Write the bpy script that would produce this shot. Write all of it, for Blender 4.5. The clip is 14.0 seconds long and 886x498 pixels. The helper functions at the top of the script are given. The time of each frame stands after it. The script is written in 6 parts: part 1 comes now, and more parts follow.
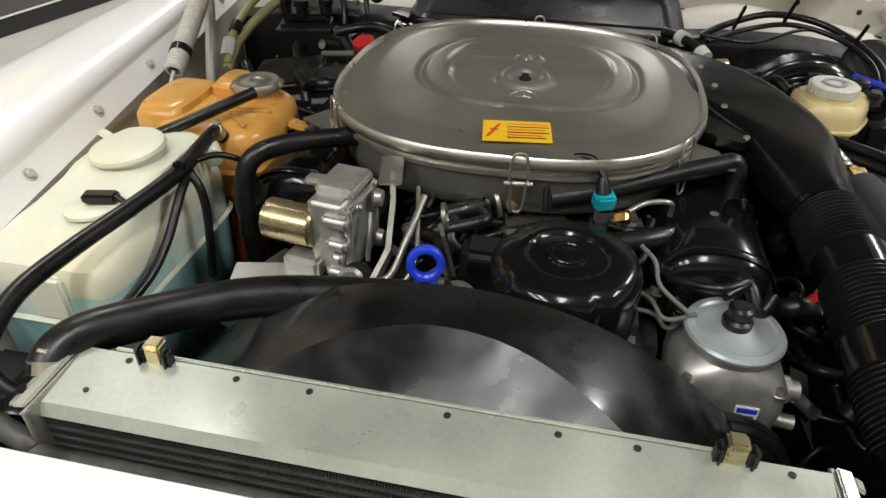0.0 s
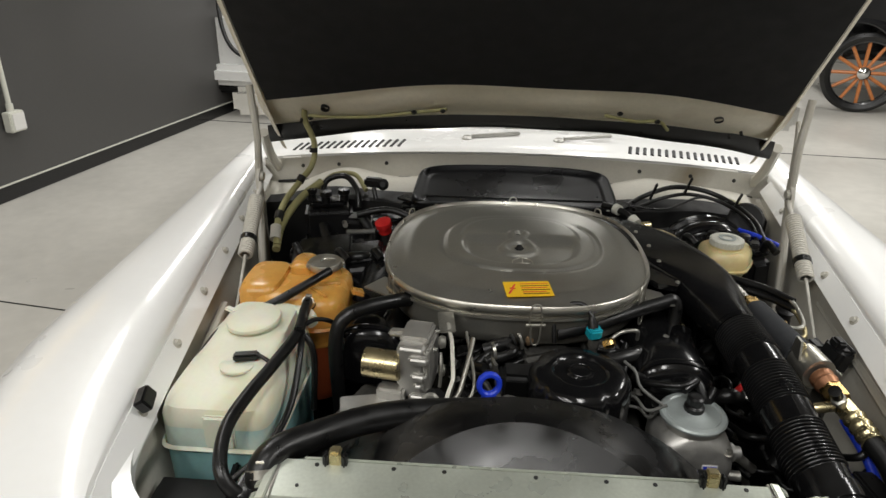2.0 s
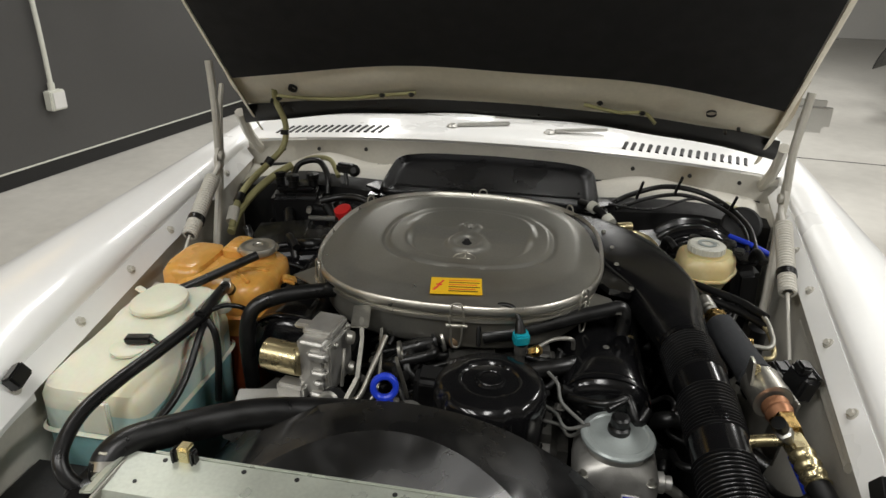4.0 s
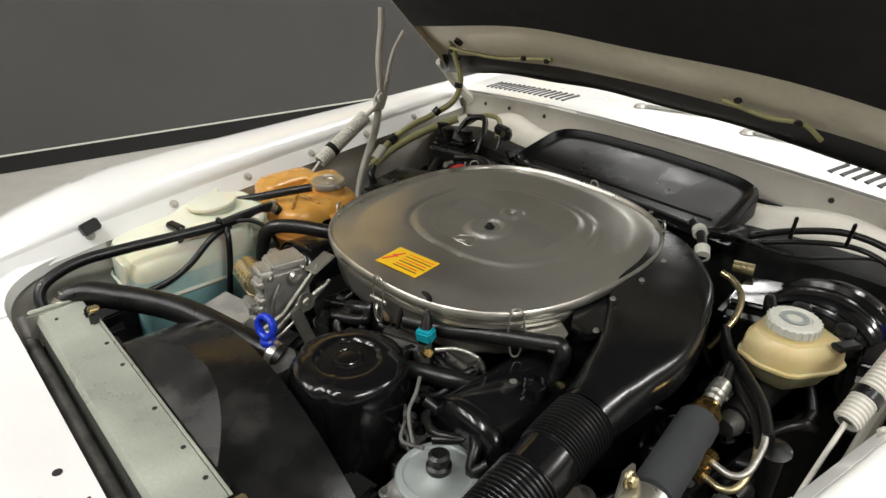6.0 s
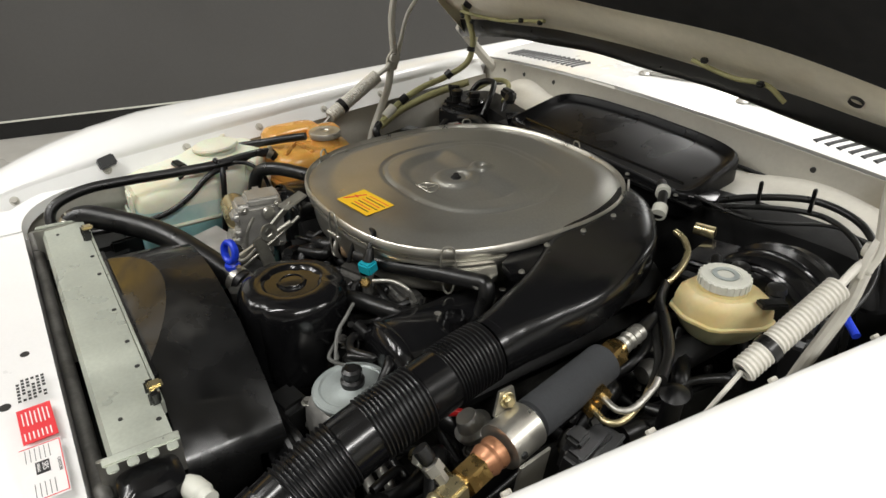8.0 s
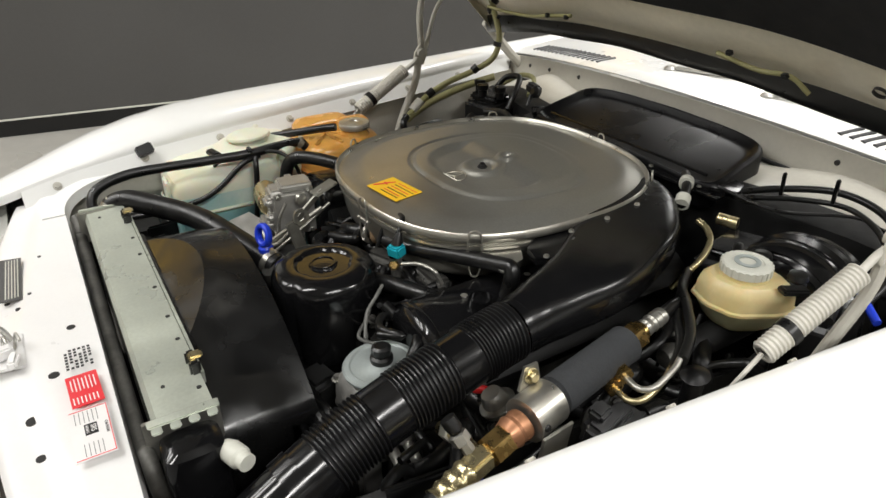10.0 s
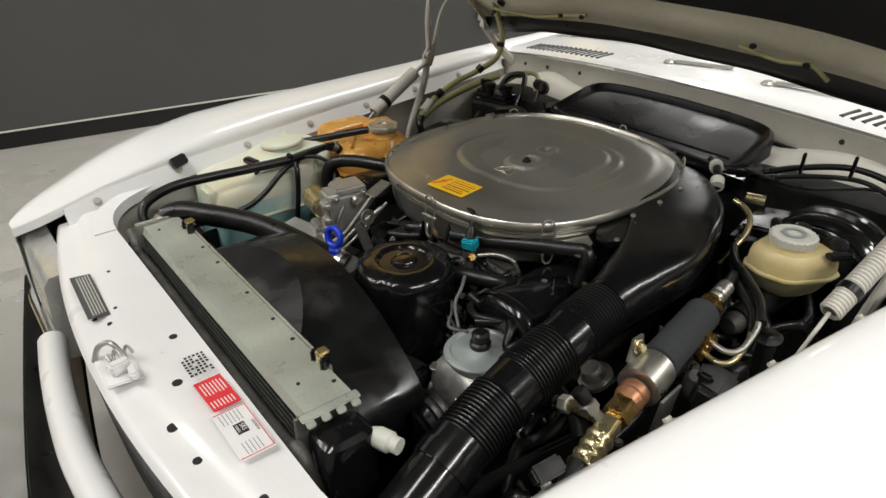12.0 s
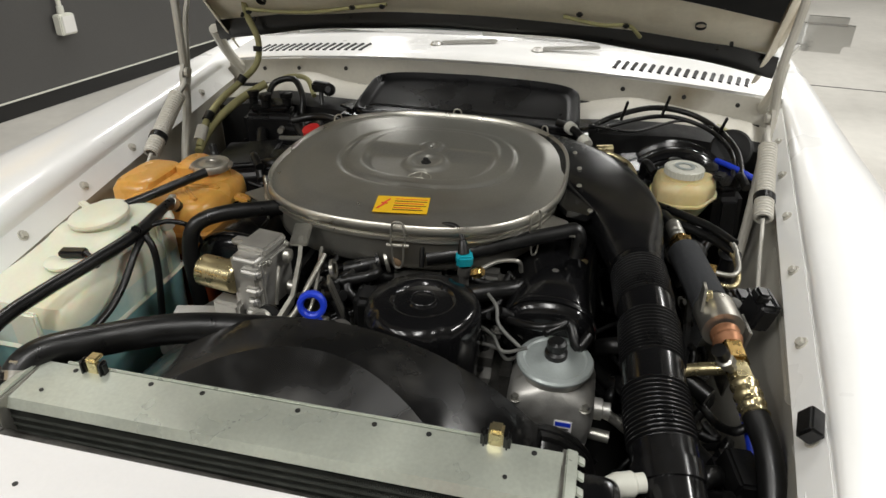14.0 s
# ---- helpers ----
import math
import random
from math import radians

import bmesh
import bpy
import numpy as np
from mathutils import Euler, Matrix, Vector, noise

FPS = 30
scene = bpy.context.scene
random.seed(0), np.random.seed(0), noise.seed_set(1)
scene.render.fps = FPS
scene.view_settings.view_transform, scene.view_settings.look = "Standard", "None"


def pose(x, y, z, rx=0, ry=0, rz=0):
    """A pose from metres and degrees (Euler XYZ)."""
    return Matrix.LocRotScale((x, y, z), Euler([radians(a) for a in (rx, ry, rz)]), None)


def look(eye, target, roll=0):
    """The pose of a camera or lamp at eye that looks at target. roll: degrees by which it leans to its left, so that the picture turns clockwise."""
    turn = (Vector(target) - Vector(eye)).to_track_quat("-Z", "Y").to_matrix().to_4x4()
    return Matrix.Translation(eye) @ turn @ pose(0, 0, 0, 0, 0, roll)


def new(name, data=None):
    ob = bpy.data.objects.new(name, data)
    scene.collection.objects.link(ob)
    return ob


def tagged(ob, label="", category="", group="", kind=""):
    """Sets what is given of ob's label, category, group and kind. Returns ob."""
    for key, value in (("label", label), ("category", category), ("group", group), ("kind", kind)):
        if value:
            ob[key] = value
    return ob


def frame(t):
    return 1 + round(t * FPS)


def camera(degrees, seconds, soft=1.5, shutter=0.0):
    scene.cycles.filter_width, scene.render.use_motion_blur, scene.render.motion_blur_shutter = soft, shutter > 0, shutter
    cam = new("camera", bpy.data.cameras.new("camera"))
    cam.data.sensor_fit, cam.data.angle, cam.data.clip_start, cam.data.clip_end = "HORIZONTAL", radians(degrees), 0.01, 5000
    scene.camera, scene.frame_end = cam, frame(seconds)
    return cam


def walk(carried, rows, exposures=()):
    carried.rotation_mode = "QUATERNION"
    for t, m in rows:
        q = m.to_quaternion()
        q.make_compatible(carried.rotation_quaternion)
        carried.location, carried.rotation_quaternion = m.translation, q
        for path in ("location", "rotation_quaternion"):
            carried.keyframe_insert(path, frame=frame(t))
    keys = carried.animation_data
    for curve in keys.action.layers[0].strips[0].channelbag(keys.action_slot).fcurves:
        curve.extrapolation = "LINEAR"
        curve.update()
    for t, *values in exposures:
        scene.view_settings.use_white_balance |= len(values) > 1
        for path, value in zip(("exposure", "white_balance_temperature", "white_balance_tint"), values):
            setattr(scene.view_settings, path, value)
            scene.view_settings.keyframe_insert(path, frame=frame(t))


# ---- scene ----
cam = camera(66.8, 14.0)
PATH = [
    (0, (0.072, -0.215, 1.207), (-0.242, 1.393, 0.06), 1.2),
    (0.5, (0.055, -0.285, 1.292), (-0.231, 1.373, 0.212), 1.4),
    (1, (0.018, -0.442, 1.372), (-0.241, 1.315, 0.452), 1.1),
    (1.5, (-0.051, -0.511, 1.408), (-0.239, 1.3, 0.58), 1.1),
    (2, (-0.077, -0.541, 1.399), (-0.193, 1.291, 0.603), 0.9),
    (2.2, (-0.065, -0.537, 1.38), (-0.12, 1.302, 0.597), 1.0),
    (4.3, (0.219, -0.371, 1.356), (-0.22, 1.399, 0.534), 1.8),
    (4.5, (0.277, -0.324, 1.361), (-0.36, 1.379, 0.53), 1.3),
    (5, (0.51, -0.245, 1.37), (-0.471, 1.265, 0.5), 1.0),
    (5.5, (0.662, -0.154, 1.38), (-0.523, 1.178, 0.475), 0.8),
    (6, (0.754, -0.009, 1.362), (-0.572, 1.162, 0.431), 0.4),
    (6.5, (0.888, 0.079, 1.374), (-0.52, 1.121, 0.409), 0.4),
    (7, (0.944, 0.099, 1.375), (-0.498, 1.084, 0.399), 0.4),
    (7.5, (0.946, 0.115, 1.351), (-0.508, 1.081, 0.374), 0.2),
    (8, (0.952, 0.109, 1.332), (-0.505, 1.072, 0.357), 0.1),
    (10.5, (0.982, 0.077, 1.321), (-0.515, 0.978, 0.346), 0.0),
    (11, (0.96, 0.077, 1.317), (-0.538, 0.972, 0.34), 0.1),
    (11.5, (0.95, -0.042, 1.341), (-0.544, 0.865, 0.368), -0.1),
    (12, (0.898, -0.145, 1.346), (-0.481, 0.925, 0.371), -0.5),
    (12.5, (0.771, -0.195, 1.304), (-0.384, 1.109, 0.322), -0.0),
    (13, (0.631, -0.281, 1.304), (-0.286, 1.198, 0.318), 0.6),
    (13.5, (0.482, -0.38, 1.312), (-0.199, 1.223, 0.328), 0.7),
    (14, (0.291, -0.371, 1.313), (-0.09, 1.331, 0.333), 0.9),
]
EXPOSURES = [(0, 0.08), (0.4, 0.37), (0.8, 0.36), (1.1, 0.13), (1.5, -0.25), (2, -0.36), (4.5, -0.3), (5, -0.05), (5.5, 0.09), (7, 0.12), (8, 0.1), (10.5, 0.07), (11, 0.02), (12, -0.27), (12.5, -0.42), (13.2, -0.20), (14, -0.17)]
walk(cam, [(t, look(eye, target, roll)) for t, eye, target, roll in PATH], EXPOSURES)

# ---------------------------------------------------------------- light
world = bpy.data.worlds.new("world")
scene.world = world
world.use_nodes = True
world.node_tree.nodes["Background"].inputs[0].default_value = (0.9, 0.95, 1.0, 1)
world.node_tree.nodes["Background"].inputs[1].default_value = 0.012


def lamp(x, y, sx, sy, watts, z=3.55, tint=(1.0, 0.985, 0.955)):
    """A ceiling light out of view: an area lamp below the ceiling, without a fixture."""
    d = bpy.data.lights.new("unseen_ceiling_light", "AREA")
    d.shape, d.size, d.size_y, d.energy, d.color = "RECTANGLE", sx, sy, watts, tint
    ob = new("unseen_ceiling_light", d)
    ob.location = (x, y, z)
    return tagged(ob, "unseen cool white ceiling light", "ceiling light", "ceiling lights")


LAMPS = [(-1.5, -2.2), (-1.6, 2.2), (0.1, -1.35), (0.9, 2.0), (3.2, 0.3), (3.2, 3.6), (0.4, 5.2), (-1.0, 8.0), (3.0, 7.5)]
# two more unseen lamps, added to brighten the west wall
LAMPS += [(-2.6, -2.4), (-1.7, 5.0)]
for lx, ly in LAMPS:
    lamp(lx, ly, 0.35, 1.9, 49 if lx < 0 else 56 if lx < 2 else 105)


# ---------------------------------------------------------------- materials
def mat(name, base, rough=0.5, metal=0.0, vary=0.12, scale=30.0, fine=300.0, bump=0.0, patch_tone=None, patch_at=0.6, coat=0.0,
        rough_vary=0.1, sub=0.0, alpha_ior=1.45, stretch=(1, 1, 1)):
    """A surface with colour variation at two scales, a patch layer (dirt, second tone, painted reflection) and fine
    relief.
    """
    m = bpy.data.materials.new(name)
    m.use_nodes = True
    nt = m.node_tree
    b = nt.nodes["Principled BSDF"]
    tc = nt.nodes.new("ShaderNodeTexCoord")
    mp = nt.nodes.new("ShaderNodeMapping")
    mp.inputs["Scale"].default_value = stretch
    nt.links.new(tc.outputs["Object"], mp.inputs["Vector"])

    def tex(s, detail=4.0):
        n = nt.nodes.new("ShaderNodeTexNoise")
        n.inputs["Scale"].default_value, n.inputs["Detail"].default_value = s, detail
        nt.links.new(mp.outputs[0], n.inputs["Vector"])
        return n

    big, small = tex(scale), tex(fine, 2.0)
    mix = nt.nodes.new("ShaderNodeMath")
    mix.operation = "MULTIPLY_ADD"
    nt.links.new(big.outputs[0], mix.inputs[0])
    mix.inputs[1].default_value = 0.7
    half = nt.nodes.new("ShaderNodeMath")
    half.operation = "MULTIPLY"
    nt.links.new(small.outputs[0], half.inputs[0])
    half.inputs[1].default_value = 0.3
    nt.links.new(half.outputs[0], mix.inputs[2])
    ramp = nt.nodes.new("ShaderNodeMapRange")
    ramp.inputs[1].default_value, ramp.inputs[2].default_value = 0.3, 0.7
    ramp.inputs[3].default_value, ramp.inputs[4].default_value = 1 - vary, 1 + vary
    nt.links.new(mix.outputs[0], ramp.inputs[0])
    col = nt.nodes.new("ShaderNodeVectorMath")
    col.operation = "SCALE"
    col.inputs[0].default_value = base
    nt.links.new(ramp.outputs[0], col.inputs["Scale"])
    out = col.outputs[0]
    if patch_tone:
        spots = tex(scale * 0.35, 8.0)
        edge = nt.nodes.new("ShaderNodeMapRange")
        edge.inputs[1].default_value, edge.inputs[2].default_value = patch_at, patch_at + 0.14
        nt.links.new(spots.outputs[0], edge.inputs[0])
        lay = nt.nodes.new("ShaderNodeMix")
        lay.data_type = "RGBA"
        nt.links.new(edge.outputs[0], lay.inputs[0])
        nt.links.new(out, lay.inputs[6])
        lay.inputs[7].default_value = (*patch_tone, 1)
        out = lay.outputs[2]
    nt.links.new(out, b.inputs["Base Color"])
    rr = nt.nodes.new("ShaderNodeMapRange")
    rr.inputs[1].default_value, rr.inputs[2].default_value = 0.3, 0.7
    rr.inputs[3].default_value, rr.inputs[4].default_value = max(0.02, rough - rough_vary), min(1, rough + rough_vary)
    nt.links.new(big.outputs[0], rr.inputs[0])
    nt.links.new(rr.outputs[0], b.inputs["Roughness"])
    b.inputs["Metallic"].default_value = metal
    b.inputs["Coat Weight"].default_value = coat
    b.inputs["Coat Roughness"].default_value = 0.08
    b.inputs["Subsurface Weight"].default_value = sub
    b.inputs["Subsurface Scale"].default_value = 0.02
    if bump:
        bn = nt.nodes.new("ShaderNodeBump")
        bn.inputs["Strength"].default_value, bn.inputs["Distance"].default_value = bump, 0.002
        nt.links.new(mix.outputs[0], bn.inputs["Height"])
        nt.links.new(bn.outputs[0], b.inputs["Normal"])
    return m


WHITE = mat("white_body_paint", (0.87, 0.87, 0.85), 0.3, 0, 0.02, 4, 60, coat=0.6, rough_vary=0.05)
CREAM = mat("bay_paint", (0.51, 0.49, 0.43), 0.42, 0, 0.10, 9, 120, 0.05, patch_tone=(0.30, 0.26, 0.19), patch_at=0.62)
HOODIN = mat("hood_inner_paint", (0.76, 0.71, 0.58), 0.45, 0, 0.10, 6, 90, 0.05, patch_tone=(0.42, 0.33, 0.20), patch_at=0.55)
PANEL = mat("front_panel_paint", (0.83, 0.82, 0.81), 0.35, 0, 0.03, 8, 200, coat=0.4)
PAD = mat("hood_insulation", (0.006, 0.006, 0.0065), 0.95, 0, 0.3, 25, 400, 0.4)
STEEL = mat("air_cleaner_steel", (0.41, 0.402, 0.36), 0.33, 0.75, 0.14, 5, 260, 0.03, patch_tone=(0.27, 0.25, 0.21), patch_at=0.56, rough_vary=0.07)
RIMSTEEL = mat("bright_rim_steel", (0.58, 0.56, 0.50), 0.36, 0.9, 0.08, 30, 300)
ZINC = mat("zinc_plate", (0.42, 0.41, 0.37), 0.40, 0.85, 0.12, 40, 300, 0.05)
GOLD = mat("yellow_zinc", (0.56, 0.48, 0.28), 0.30, 0.9, 0.12, 40, 300)
BRASS = mat("brass", (0.62, 0.42, 0.16), 0.28, 1.0, 0.12, 60, 300)
COPPER = mat("copper_cap", (0.40, 0.19, 0.10), 0.36, 0.6, 0.15, 60, 300)
ALU = mat("cast_aluminium", (0.52, 0.51, 0.48), 0.45, 0.75, 0.12, 60, 500, 0.25, patch_tone=(0.22, 0.20, 0.16), patch_at=0.64)
RADTOP = mat("radiator_plate", (0.50, 0.53, 0.46), 0.34, 0.45, 0.16, 11, 200, 0.06, patch_tone=(0.58, 0.57, 0.47), patch_at=0.58, rough_vary=0.14)
FIN = mat("radiator_fins", (0.075, 0.08, 0.07), 0.6, 0.4, 0.25, 60, 400, 0.2)
BLACK = mat("black_paint", (0.006, 0.006, 0.0065), 0.17, 0, 0.2, 20, 200, 0.02, rough_vary=0.07)
DUCTM = mat("duct_plastic", (0.006, 0.006, 0.0065), 0.19, 0, 0.2, 9, 220, 0.03, rough_vary=0.09)
SATIN = mat("black_satin_plastic", (0.009, 0.009, 0.0095), 0.36, 0, 0.2, 14, 300, 0.08, rough_vary=0.10)
# the shroud's grey patches are scuffs and also reflections put into the colour
SHROUDM = mat("shroud_plastic", (0.008, 0.008, 0.008), 0.24, 0, 0.25, 14, 260, 0.04, patch_tone=(0.055, 0.053, 0.049), patch_at=0.52, rough_vary=0.16)
RUBBER = mat("rubber_hose", (0.006, 0.006, 0.006), 0.36, 0, 0.25, 40, 400, 0.12)
FOAM = mat("foam_sleeve", (0.032, 0.034, 0.037), 0.9, 0, 0.25, 80, 500, 0.5)
# black metal, and the dark sheets and boxes that stand in for shade
DARK = mat("grimy_metal_and_shade", (0.006, 0.006, 0.006), 0.6, 0.1, 0.4, 30, 200, 0.3)
ENGINE = mat("engine_casting", (0.11, 0.107, 0.098), 0.55, 0.5, 0.35, 25, 200, 0.3, patch_tone=(0.02, 0.018, 0.015), patch_at=0.5)
TANKW = mat("washer_tank_plastic", (0.74, 0.74, 0.60), 0.42, 0, 0.05, 12, 150, 0.03, sub=0.25, patch_tone=(0.70, 0.66, 0.44), patch_at=0.56)
FLUID = mat("washer_fluid_plastic", (0.28, 0.52, 0.52), 0.4, 0, 0.12, 12, 150, 0.03, sub=0.2, patch_tone=(0.08, 0.30, 0.36), patch_at=0.56)
ORANGE = mat("amber_tank_plastic", (0.66, 0.34, 0.075), 0.30, 0, 0.16, 14, 120, 0.05, sub=0.15, patch_tone=(0.50, 0.20, 0.035), patch_at=0.54)
ORANGED = mat("amber_tank_coolant", (0.26, 0.055, 0.018), 0.35, 0, 0.15, 12, 120, 0.03)
BRAKE = mat("brake_tank_plastic", (0.66, 0.54, 0.28), 0.38, 0, 0.10, 14, 150, 0.03, sub=0.2, patch_tone=(0.58, 0.44, 0.18), patch_at=0.56)
BRAKEL = mat("brake_fluid_plastic", (0.42, 0.40, 0.24), 0.38, 0, 0.10, 14, 150, 0.03, sub=0.15)
CAPW = mat("pale_cap_plastic", (0.62, 0.62, 0.55), 0.45, 0, 0.06, 30, 200)
PSLID = mat("pump_lid_paint", (0.40, 0.44, 0.43), 0.38, 0.3, 0.10, 30, 250, 0.05)
BELLOW = mat("grey_bellows", (0.60, 0.58, 0.52), 0.55, 0, 0.08, 30, 250)
BLUE = mat("blue_plastic", (0.015, 0.05, 0.60), 0.35, 0, 0.1, 60, 300)
TEAL = mat("teal_plastic", (0.01, 0.33, 0.42), 0.4, 0, 0.1, 60, 300)
RED = mat("red_plastic", (0.58, 0.02, 0.02), 0.4, 0, 0.1, 60, 300)
YELLOW = mat("yellow_label", (0.85, 0.52, 0.02), 0.4, 0, 0.03, 30, 200)
REDLAB = mat("red_label", (0.72, 0.04, 0.05), 0.45, 0, 0.03, 30, 200)
INK = mat("black_ink", (0.02, 0.02, 0.02), 0.5, 0, 0.05)
LABEL = mat("white_label", (0.82, 0.80, 0.79), 0.4, 0, 0.02)
PLATE = mat("grey_data_plate", (0.13, 0.13, 0.13), 0.4, 0.5, 0.1, 60, 400)
WIRE = mat("olive_wire_sleeve", (0.34, 0.32, 0.15), 0.55, 0, 0.15, 30, 200)
GREYW = mat("grey_cable", (0.13, 0.13, 0.12), 0.5, 0, 0.1, 30, 200)
FLOORM = mat("polished_concrete", (0.46, 0.445, 0.405), 0.35, 0, 0.16, 0.9, 14, 0.02, patch_tone=(0.24, 0.22, 0.19), patch_at=0.62)
WALLM = mat("dark_grey_wall_paint", (0.066, 0.064, 0.062), 0.45, 0, 0.08, 1.2, 60, 0.02)
OCHRE = mat("ochre_reflector", (0.88, 0.56, 0.12), 0.6, 0, 0.08, 1.2, 40, 0.02)
PALE = mat("pale_wall_paint", (0.70, 0.69, 0.66), 0.6, 0, 0.05, 1.0, 40, 0.02)
CEIL = mat("ceiling_paint", (0.27, 0.265, 0.25), 0.8, 0, 0.05, 1.0, 30, 0.02)
CHROME = mat("chrome", (0.75, 0.75, 0.74), 0.08, 1.0, 0.03, 20, 100)
SCOOPM = mat("scoop_plastic", (0.004, 0.004, 0.0045), 0.30, 0, 0.2, 12, 240, 0.04)
SCOOPM.node_tree.nodes["Principled BSDF"].inputs["Specular IOR Level"].default_value = 0.2
BUMPERM = mat("polished_bumper", (0.86, 0.86, 0.84), 0.32, 1.0, 0.03, 8, 100)
LINKM = mat("dull_zinc_plate", (0.34, 0.33, 0.29), 0.38, 0.8, 0.18, 50, 300, 0.08)
FLUIDTOP = mat("washer_fluid_line", (0.58, 0.68, 0.60), 0.4, 0, 0.10, 20, 150, 0.03, sub=0.2, patch_tone=(0.36, 0.56, 0.54), patch_at=0.5)
LENS = mat("clouded_lamp_glass", (0.40, 0.40, 0.37), 0.22, 0, 0.10, 18, 120, coat=0.8)
GLASS = mat("dark_glass", (0.02, 0.025, 0.025), 0.05, 0, 0.0, 5, 20, coat=1.0, rough_vary=0.0)
WOOD = mat("orange_varnished_wood", (0.48, 0.17, 0.05), 0.35, 0, 0.15, 40, 300)
BLACKCAR = mat("black_car_paint", (0.008, 0.008, 0.009), 0.2, 0, 0.1, 5, 50, coat=0.5)


# ---------------------------------------------------------------- mesh helpers
def place(bm, loc=(0, 0, 0), rot=(0, 0, 0), verts=None):
    bmesh.ops.transform(bm, matrix=pose(*loc, *rot), verts=verts or bm.verts)
    return bm


def box(size, loc=(0, 0, 0), rot=(0, 0, 0), bevel=0.002, seg=2, bm=None):
    b = bmesh.new()
    bmesh.ops.create_cube(b, size=1, matrix=Matrix.Diagonal((*size, 1)))
    if bevel:
        bmesh.ops.bevel(b, geom=b.edges[:], offset=min(bevel, 0.45 * min(size)), segments=seg, affect="EDGES")
    place(b, loc, rot)
    return add(bm, b)


def add(bm, b):
    """Join the bmesh b into bm."""
    if bm is None:
        return b
    me = bpy.data.meshes.new("tmp")
    b.to_mesh(me)
    b.free()
    bm.from_mesh(me)
    bpy.data.meshes.remove(me)
    return bm


def lathe(profile, loc=(0, 0, 0), rot=(0, 0, 0), n=40, bm=None):
    """A turned body: (radius, height) pairs round the local z axis."""
    b = bmesh.new()
    rings = []
    for r, z in profile:
        if r < 1e-5:
            rings.append([b.verts.new((0, 0, z))])
        else:
            rings.append([b.verts.new((r * math.cos(2 * math.pi * k / n), r * math.sin(2 * math.pi * k / n), z)) for k in range(n)])
    skin(b, rings)
    place(b, loc, rot)
    return add(bm, b)


def skin(b, rings, closed=True):
    for a, c in zip(rings, rings[1:]):
        m = max(len(a), len(c))
        for k in range(m if closed else m - 1):
            j = (k + 1) % m
            q = [a[k % len(a)], a[j % len(a)], c[j % len(c)], c[k % len(c)]]
            q = list(dict.fromkeys(q))
            if len(q) > 2:
                try:
                    b.faces.new(q)
                except ValueError:
                    pass
    bmesh.ops.recalc_face_normals(b, faces=b.faces[:])


def capped(b, ring):
    try:
        b.faces.new(ring)
    except ValueError:
        pass


def smooth_path(pts, per=8):
    """Catmull-Rom through the points."""
    p = [Vector(v) for v in pts]
    p = [2 * p[0] - p[1], *p, 2 * p[-1] - p[-2]]
    out = []
    for i in range(1, len(p) - 2):
        for k in range(per):
            t = k / per
            a, b_, c, d = p[i - 1], p[i], p[i + 1], p[i + 2]
            out.append(0.5 * (2 * b_ + (c - a) * t + (2 * a - 5 * b_ + 4 * c - d) * t * t + (3 * b_ - a - 3 * c + d) * t ** 3))
    out.append(p[-2])
    return out


def frames(path):
    """Frames that follow a path with the least twist: place, side, up."""
    out = []
    tan = [(path[min(i + 1, len(path) - 1)] - path[max(i - 1, 0)]).normalized() for i in range(len(path))]
    up = Vector((0, 0, 1))
    if abs(tan[0].z) > 0.9:
        up = Vector((0, 1, 0))
    for p, t in zip(path, tan):
        side = t.cross(up).normalized()
        up = side.cross(t).normalized()
        out.append((p, side, up))
    return out


def tube(pts, r, n=12, per=8, bm=None, ends=True, rad=None):
    """A hose through the points. rad: a function of the way along (0 to 1) that scales the radius."""
    b = bmesh.new()
    path = smooth_path(pts, per) if per > 1 else [Vector(p) for p in pts]
    rings = []
    for i, (p, s, u) in enumerate(frames(path)):
        q = r * (rad(i / (len(path) - 1)) if rad else 1)
        rings.append([b.verts.new(p + q * (math.cos(2 * math.pi * k / n) * s + math.sin(2 * math.pi * k / n) * u)) for k in range(n)])
    skin(b, rings)
    if ends:
        capped(b, rings[0][::-1])
        capped(b, rings[-1])
    return add(bm, b)


def oval(a, b_, n, count, cx=0, cy=0):
    """A superellipse outline."""
    out = []
    for k in range(count):
        t = 2 * math.pi * k / count
        c, s = math.cos(t), math.sin(t)
        out.append((cx + a * math.copysign(abs(c) ** (2 / n), c), cy + b_ * math.copysign(abs(s) ** (2 / n), s)))
    return out


def loft(outlines, bm=None, cap=(True, True)):
    """A skin over a list of outlines of 3D points."""
    b = bmesh.new()
    rings = [[b.verts.new(p) for p in o] for o in outlines]
    skin(b, rings)
    if cap[0]:
        capped(b, rings[0][::-1])
    if cap[1]:
        capped(b, rings[-1])
    bmesh.ops.recalc_face_normals(b, faces=b.faces[:])
    return add(bm, b)


def sheet(fn, us, vs, thick=0.0, bm=None):
    """A surface fn(u, v) over a grid, with a thickness if one is given."""
    b = bmesh.new()
    rows = [[b.verts.new(fn(u, v)) for v in vs] for u in us]
    skin(b, rows, closed=False)
    if thick:
        bmesh.ops.solidify(b, geom=b.faces[:], thickness=thick)
    bmesh.ops.recalc_face_normals(b, faces=b.faces[:])
    return add(bm, b)


def steps(a, b_, n):
    return [a + (b_ - a) * k / (n - 1) for k in range(n)]


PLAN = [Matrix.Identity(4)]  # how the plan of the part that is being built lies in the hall


